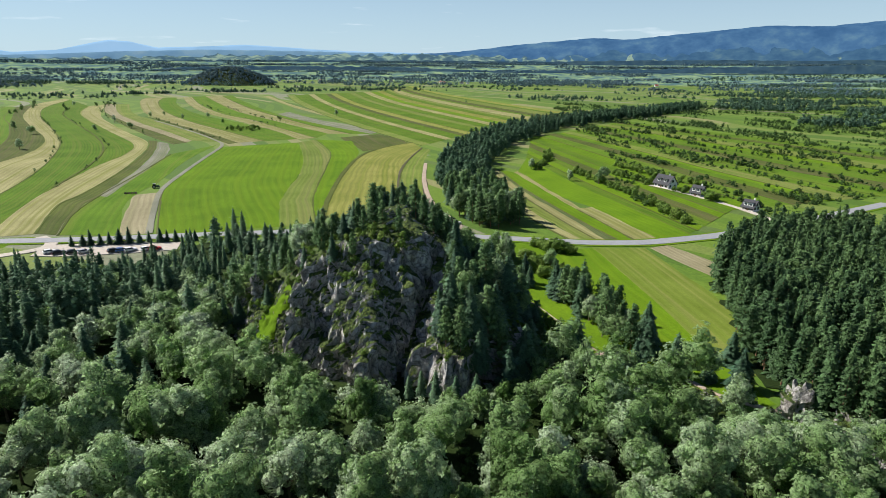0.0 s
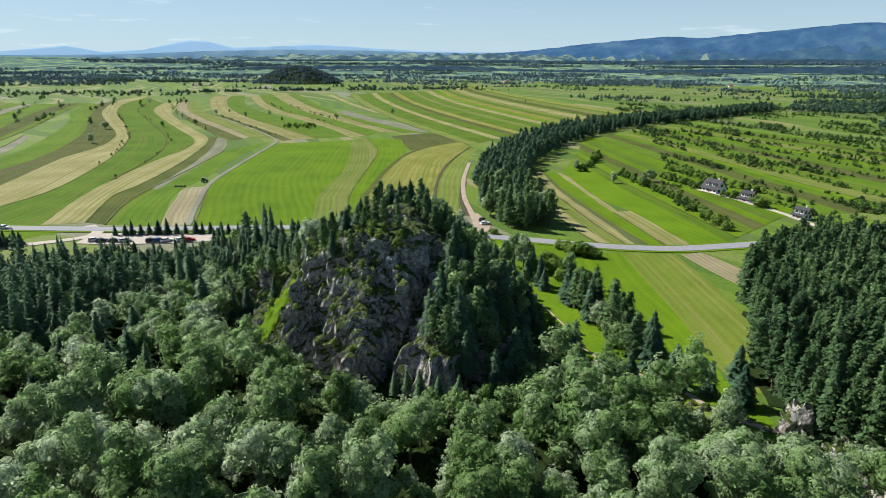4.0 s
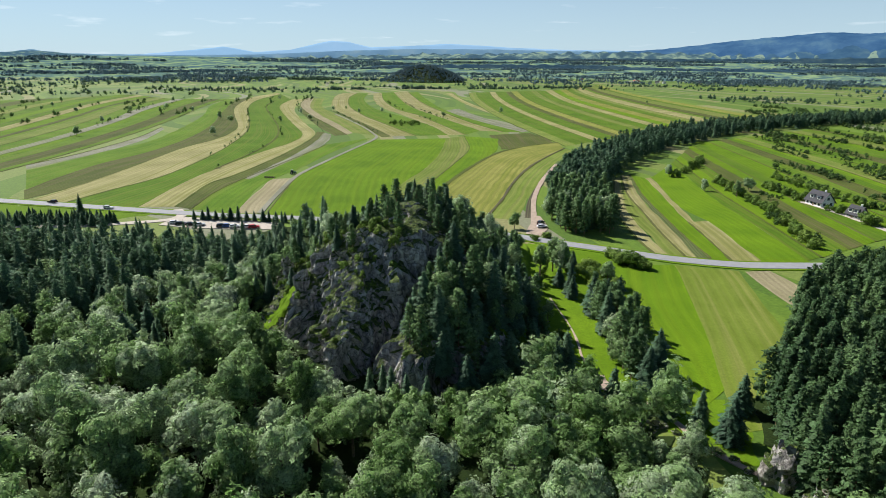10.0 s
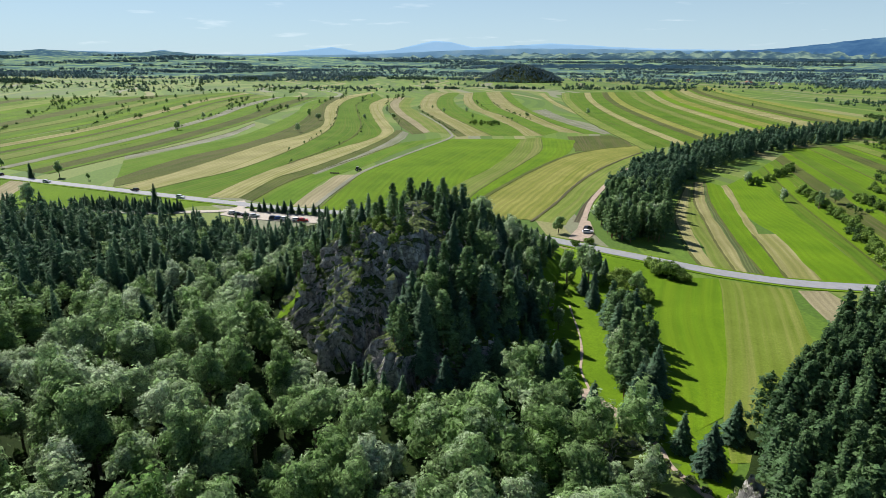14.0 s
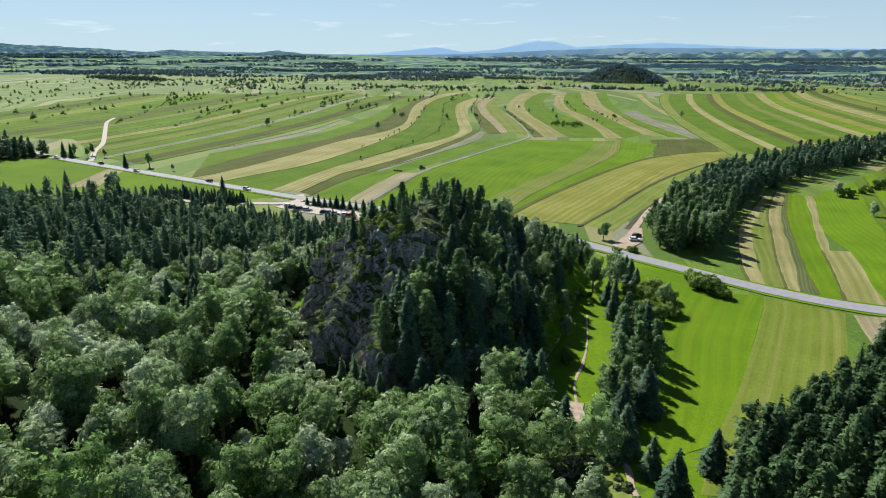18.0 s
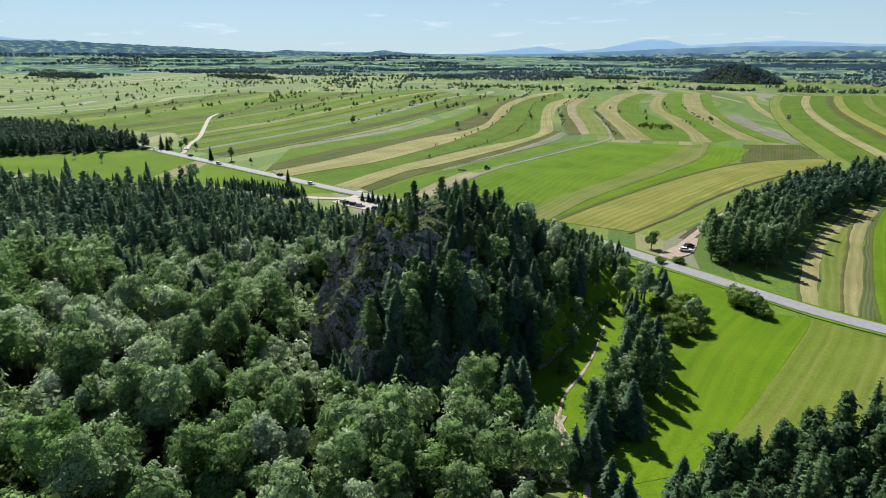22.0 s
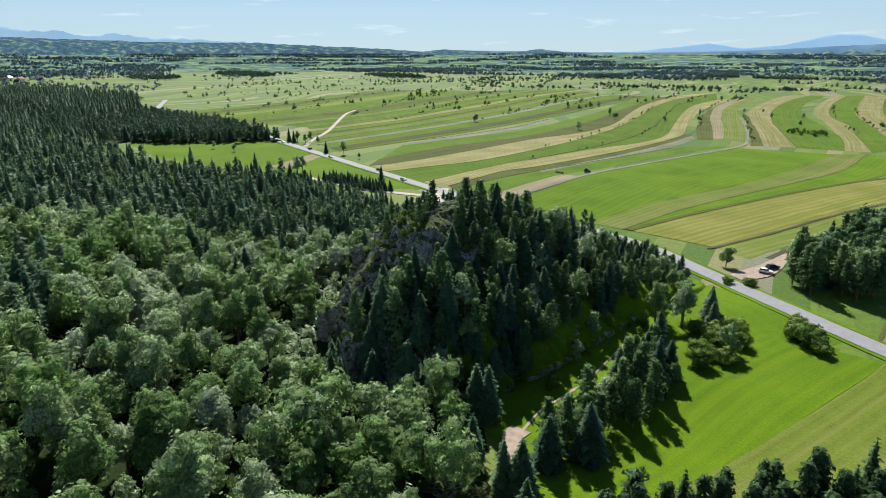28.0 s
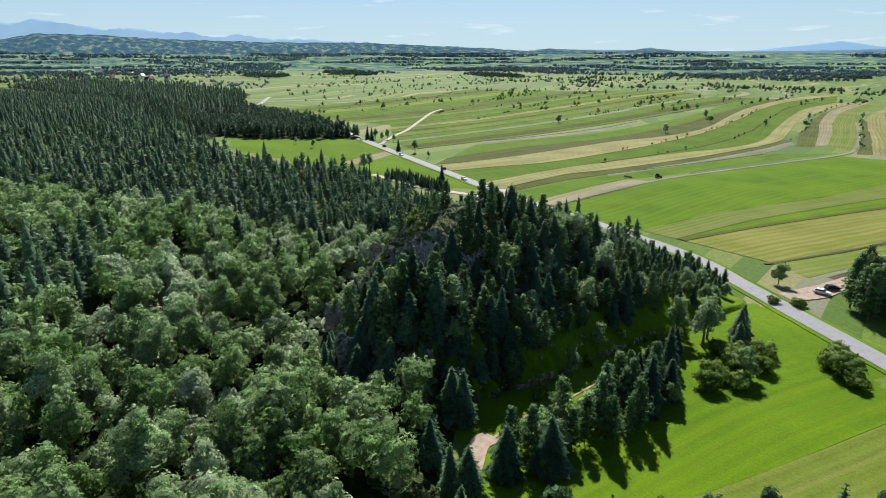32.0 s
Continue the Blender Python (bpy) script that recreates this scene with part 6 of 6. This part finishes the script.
places = []
for i in range(150):
    x0, y0 = rng.uniform(-1700, -480), rng.uniform(150, 1100)
    if y0 < 150 + 0.1 * (-x0 - 480):
        continue
    for k in range(rng.integers(2, 8)):
        q = rng.uniform(-60, 60)
        x, y = x0 - 0.5 * q + rng.uniform(-2, 2), y0 + 0.85 * q + rng.uniform(-2, 2)
        if near_line(ROAD, x, y) > 10:
            places.append((x, y, float(land(x, y)) - 0.2, rng.uniform(0.3, 0.95)))
wood("field_trees", "small trees standing in rows along the far field boundaries", FAR_BROAD, places, M_SCRUB, rng, "trees")
places = []
for i in range(1500):
    x, y = rng.uniform(-2600, -1050), rng.uniform(-450, 420)
    if noise.noise((x * 0.006, y * 0.012, 5.0)) > 0.02 and y < 160 + 0.1 * (-x - 1000):
        places.append((x, y, float(land(x, y)) - 0.3, rng.uniform(0.7, 1.3)))
wood("village_trees", "dark trees round the far village", TINY, places, M_HAZED_WOOD, rng, "trees")


# ---- houses ----
def house(x, y, yaw, w, d, h, roof_h, roof_mat, label, detail=True):
    """A white house with a steep tiled gable roof."""
    ob = tagged(empty("house", (x, y, float(land(x, y))), yaw), label, "house", "houses on the plain")
    bm = bmesh.new()
    box(bm, (w, d, h + 0.6), (0, 0, h / 2 - 0.3))
    for sx in (-1, 1):
        vs = [bm.verts.new(v) for v in ((sx * w / 2, -d / 2, h), (sx * w / 2, d / 2, h), (sx * w / 2, 0, h + roof_h))]
        bm.faces.new(vs if sx > 0 else vs[::-1])
    part("wall", bm, M_WALL, ob, "white rendered wall")
    for s in (-1, 1):
        bm = bmesh.new()
        o, t = 0.7, 0.22
        lo, hi = (s * (d / 2 + o), h - o * roof_h / (d / 2)), (0, h + roof_h + 0.05)
        vs = [bm.verts.new((sx * (w / 2 + o), yy, zz + k)) for k in (0, t) for sx in (-1, 1) for yy, zz in (lo, hi)]
        for q in ((0, 1, 3, 2), (4, 6, 7, 5), (0, 2, 6, 4), (1, 5, 7, 3), (0, 4, 5, 1), (2, 3, 7, 6)):
            bm.faces.new([vs[i] for i in q])
        bmesh.ops.recalc_face_normals(bm, faces=bm.faces)
        part("roof", bm, roof_mat, ob)
    part("chimney", box(bmesh.new(), (0.7, 0.7, 1.8), (w * 0.2, 0.6, h + roof_h + 0.2), 0.04), M_WALL, ob)
    if detail:
        for sx in (-1, 1):
            for yy, zz in ((-d * 0.25, 1.5), (d * 0.25, 1.5), (0, h + roof_h * 0.35)):
                win = part("window", box(bmesh.new(), (0.08, 1.3, 1.4), (sx * (w / 2 + 0.03), yy, zz), 0.02), M_GLASS, ob)
                part("sill", box(bmesh.new(), (0.2, 1.5, 0.08), (sx * (w / 2 + 0.1), yy, zz - 0.76)), M_WALL, win)
        for k in range(4):
            for s in (-1, 1):
                part("window", box(bmesh.new(), (1.2, 0.08, 1.4), (-w * 0.36 + k * w * 0.24, s * (d / 2 + 0.03), 1.5), 0.02), M_GLASS, ob)
        for k in (-1, 1):
            dm = part("dormer", box(bmesh.new(), (2.0, 2.4, 1.7), (k * w * 0.22, -d * 0.25, h + roof_h * 0.38), 0.03), M_WALL, ob, "white dormer")
            part("pane", box(bmesh.new(), (1.4, 0.06, 1.0), (k * w * 0.22, -d * 0.25 - 1.22, h + roof_h * 0.4)), M_GLASS, dm)
            part("roof", box(bmesh.new(), (2.6, 3.0, 0.2), (k * w * 0.22, -d * 0.25, h + roof_h * 0.38 + 0.95)), roof_mat, dm)
        part("door", box(bmesh.new(), (1.1, 0.1, 2.1), (0, -d / 2 - 0.04, 1.05), 0.02), M_WOOD, ob)
    return ob


house(127, 347, radians(-62), 10.5, 7.2, 2.8, 4.2, M_ROOF, "large white house with a steep dark grey roof and dormers")
house(137, 324, radians(-58), 6.2, 5.4, 2.3, 3.2, M_ROOF, "small white house with a steep dark grey roof")
house(149, 290, radians(-60), 6.0, 5.0, 2.3, 2.8, M_ROOF, "white cottage with a grey roof beside the gravel drive")
rh = random.Random(5)
for k in range(34):
    hx, hy = rh.uniform(-2300, -1500), rh.uniform(-380, 60)
    house(hx, hy, rh.uniform(0, 3.14), rh.uniform(9, 15), rh.uniform(8, 11), 4.5, rh.uniform(3.5, 5.5), rh.choice((M_ROOF, M_REDROOF, M_METAL)), "far white village house with a gable roof", False)
for k in range(16):
    hx = rh.uniform(-900, 900)
    house(hx, 2350 + rh.uniform(-60, 60), rh.uniform(0, 3.14), rh.uniform(9, 14), 9, 4.5, 4.5, rh.choice((M_ROOF, M_REDROOF)), "far white village house with a gable roof", False)


# ---- vehicles ----
def car(x, y, yaw, paint, kind="car", length=4.4, z=0.3):
    """A parked car: body shell, glazed cabin, wheels and lamps."""
    ob = tagged(empty("parked_car" if kind == "car" else kind, (x, y, float(land(x, y)) + z), yaw), "parked %s %s on pale gravel" % (paint, kind), kind, "parked cars")
    L, W = length, 1.8
    bm = bmesh.new()
    prof = [(-L / 2, 0.3), (-L / 2, 0.75), (-L / 2 + 0.15, 0.92), (-L * 0.12 - 1.2, 0.98), (L * 0.18, 0.95), (L / 2 - 0.2, 0.78), (L / 2, 0.6), (L / 2, 0.3)]
    a = [bm.verts.new((px, -W / 2, pz)) for px, pz in prof]
    b = [bm.verts.new((px, W / 2, pz)) for px, pz in prof]
    bm.faces.new(a)
    bm.faces.new(b[::-1])
    for i in range(len(prof)):
        j = (i + 1) % len(prof)
        bm.faces.new((a[j], a[i], b[i], b[j]))
    bmesh.ops.recalc_face_normals(bm, faces=bm.faces)
    bmesh.ops.bevel(bm, geom=list(bm.edges), offset=0.05, segments=2, affect="EDGES")
    body = part("body", bm, PAINT[paint], ob)
    for nm, mat, low, high, inset in (("glazed_cabin", M_GLASS, 0.93, 1.38, 0.0), ("roof", PAINT[paint], 1.38, 1.46, 0.02)):
        bm = bmesh.new()
        f = (low - 0.93) / 0.5
        g = (high - 0.93) / 0.5
        vs = [bm.verts.new((px, py, zz)) for zz, t in ((low, f), (high, g)) for px, py in ((-L * 0.44 + 0.35 * t, -0.84 + 0.12 * t), (L * 0.2 - 0.65 * t, -0.84 + 0.12 * t), (L * 0.2 - 0.65 * t, 0.84 - 0.12 * t), (-L * 0.44 + 0.35 * t, 0.84 - 0.12 * t))]
        for q in ((3, 2, 1, 0), (4, 5, 6, 7), (0, 1, 5, 4), (1, 2, 6, 5), (2, 3, 7, 6), (3, 0, 4, 7)):
            bm.faces.new([vs[i] for i in q])
        part(nm, bm, mat, ob)
    for sx in (-0.31, 0.31):
        for sy in (-1, 1):
            bm = bmesh.new()
            bmesh.ops.create_cone(bm, cap_ends=True, segments=14, radius1=0.32, radius2=0.32, depth=0.22, matrix=Matrix.Translation((sx * L, sy * 0.82, 0.32)) @ Matrix.Rotation(radians(90), 4, "X"))
            wheel = part("wheel", bm, M_TYRE, ob)
            bm = bmesh.new()
            bmesh.ops.create_cone(bm, cap_ends=True, segments=10, radius1=0.19, radius2=0.17, depth=0.04, matrix=Matrix.Translation((sx * L, sy * 0.945, 0.32)) @ Matrix.Rotation(radians(90), 4, "X"))
            part("rim", bm, M_METAL, wheel)
    for sy in (-0.65, 0.65):
        part("headlight", box(bmesh.new(), (0.08, 0.35, 0.16), (L / 2 - 0.03, sy, 0.66), 0.02), M_METAL, ob)
        part("tail_light", box(bmesh.new(), (0.08, 0.3, 0.16), (-L / 2 + 0.02, sy, 0.76), 0.02), PAINT["red"], ob)
    return ob


for i, (x, y, c) in enumerate(((-138.5, 202.2, "white"), (-135.2, 201.8, "black"), (-130.5, 202.4, "black"), (-127.0, 203.2, "silver"), (-117.6, 205.0, "black"), (-115.1, 205.6, "blue"), (-112.3, 206.2, "white"), (-107.2, 207.6, "white"), (-104.6, 208.2, "red"))):
    car(x, y, radians(40 + 5 * math.sin(i * 2.1)), c)
for x, y, yaw, c in ((3.0, 258.5, 1.3, "black"), (4.6, 252.5, 0.5, "white")):
    car(x, y, yaw, c)


def road_car(f, side, paint, kind="car", length=4.4):
    """A vehicle standing on one lane of the road, f of the way along it."""
    i = int(f * 399)
    a, b = ROADLINE[i], ROADLINE[i + 1]
    t = (b - a) / np.linalg.norm(b - a)
    x, y = a + side * 1.6 * np.array((-t[1], t[0]))
    ob = car(float(x), float(y), math.atan2(t[1], t[0]) + (math.pi if side > 0 else 0), paint, "car", length, 0.42)
    return tagged(ob, "%s %s on the asphalt road" % (paint, kind))


ROADLINE = spline(ROAD, 401)
for f, s, c in ((0.478, -1, "white"), (0.515, 1, "black"), (0.55, -1, "silver"), (0.6, 1, "black"), (0.628, -1, "white"), (0.9, 1, "black")):
    road_car(f, s, c)


def tractor(x, y, yaw):
    ob = tagged(empty("tractor", (x, y, float(land(x, y)) + 0.15), yaw), "small dark farm tractor standing on the hay stubble", "tractor")
    part("bonnet", box(bmesh.new(), (1.7, 0.9, 0.8), (1.0, 0, 1.15), 0.1), PAINT["green"], ob)
    part("cab", box(bmesh.new(), (1.4, 1.5, 1.3), (-0.5, 0, 1.75), 0.08), M_GLASS, ob)
    part("roof", box(bmesh.new(), (1.6, 1.7, 0.15), (-0.5, 0, 2.48), 0.05), PAINT["grey"], ob)
    part("chassis", box(bmesh.new(), (3.2, 0.7, 0.4), (0.2, 0, 0.75), 0.05), PAINT["black"], ob)
    part("exhaust", box(bmesh.new(), (0.1, 0.1, 0.9), (1.2, 0.3, 1.9)), M_METAL, ob)
    for px, py, r, w in ((-0.7, 0.95, 0.85, 0.45), (-0.7, -0.95, 0.85, 0.45), (1.5, 0.8, 0.5, 0.3), (1.5, -0.8, 0.5, 0.3)):
        bm = bmesh.new()
        bmesh.ops.create_cone(bm, cap_ends=True, segments=18, radius1=r, radius2=r, depth=w, matrix=Matrix.Translation((px, py, r)) @ Matrix.Rotation(radians(90), 4, "X"))
        wheel = part("wheel", bm, M_TYRE, ob)
        bm = bmesh.new()
        bmesh.ops.create_cone(bm, cap_ends=True, segments=12, radius1=r * 0.5, radius2=r * 0.45, depth=w + 0.06, matrix=Matrix.Translation((px, py, r)) @ Matrix.Rotation(radians(90), 4, "X"))
        part("rim", bm, M_METAL, wheel)
    return ob


tractor(-155, 319, radians(20))
rake = tagged(empty("hay_rake", (-160, 302, float(land(-160, 302)) + 0.15), radians(10)), "low dark hay rake standing on pale stubble", "hay rake")
part("beam", box(bmesh.new(), (6.0, 0.18, 0.18), (0, 0, 0.6), 0.03), PAINT["black"], rake)
for k in range(4):
    bm = bmesh.new()
    bmesh.ops.create_cone(bm, cap_ends=True, segments=14, radius1=0.65, radius2=0.65, depth=0.1, matrix=Matrix.Translation((-2.4 + 1.6 * k, 0.3, 0.65)) @ Matrix.Rotation(radians(70), 4, "X"))
    part("tine_wheel", bm, M_WOOD, rake)


# ---- rocks ----
def boulder(name, x, y, size, label, seed, squash=0.8):
    bm = bmesh.new()
    bmesh.ops.create_icosphere(bm, subdivisions=4, radius=1)
    for v in bm.verts:
        p = v.co.copy()
        k = 1 + 0.4 * noise.noise(p * 1.3 + Vector((seed, 0, 0))) + 0.22 * (noise.cell(p * 2.2 + Vector((0, seed, 0)))) + 0.12 * noise.noise(p * 5 + Vector((seed, 3, 0)))
        v.co = Vector((p.x * size * k, p.y * size * k, p.z * size * squash * k))
    me = bpy.data.meshes.new(name)
    bm.to_mesh(me)
    bm.free()
    me.materials.append(M_ROCK)
    me.polygons.foreach_set("use_smooth", np.zeros(len(me.polygons), dtype=bool))
    ob = new(name, me)
    ob.matrix_basis = pose(x, y, on(x, y) + size * squash * 0.25, 0, 0, seed * 40)
    return tagged(ob, label, "rock", "rock outcrops")


for i, (x, y, s, q) in enumerate(((45, 112.5, 3.0, 0.9), (47.5, 115, 2.2, 0.8), (43, 110, 2.4, 0.7), (68.5, 104, 3.0, 1.7), (71, 88, 4.2, 1.0), (74, 84, 4.0, 1.1), (69, 92, 2.6, 1.0), (73, 97, 3.0, 1.0))):
    boulder("rock_outcrop", x, y, s, "pale grey limestone outcrop among the trees", i + 1, q)
for i, (x, y, s, q) in enumerate(((-11.5, 144, 3.0, 0.4), (-33, 127.5, 1.8, 1.8), (-48, 144.5, 1.5, 1.8))):
    boulder("crag_rock", x, y, s, "bare grey limestone rock standing out of the crag", i + 20, q)
for i, (x, y, s) in enumerate(((62, 108.2, 0.9), (59.5, 109.8, 1.2), (57.5, 111, 0.8), (55, 113, 1.1), (52.8, 114.6, 0.8), (50.6, 116, 1.0), (48.6, 118.4, 0.7), (64, 105.6, 0.8), (53.6, 112.2, 0.7))):
    boulder("path_stone", x, y, s, "pale pinkish boulder below the earth footpath", i + 40, 0.75)
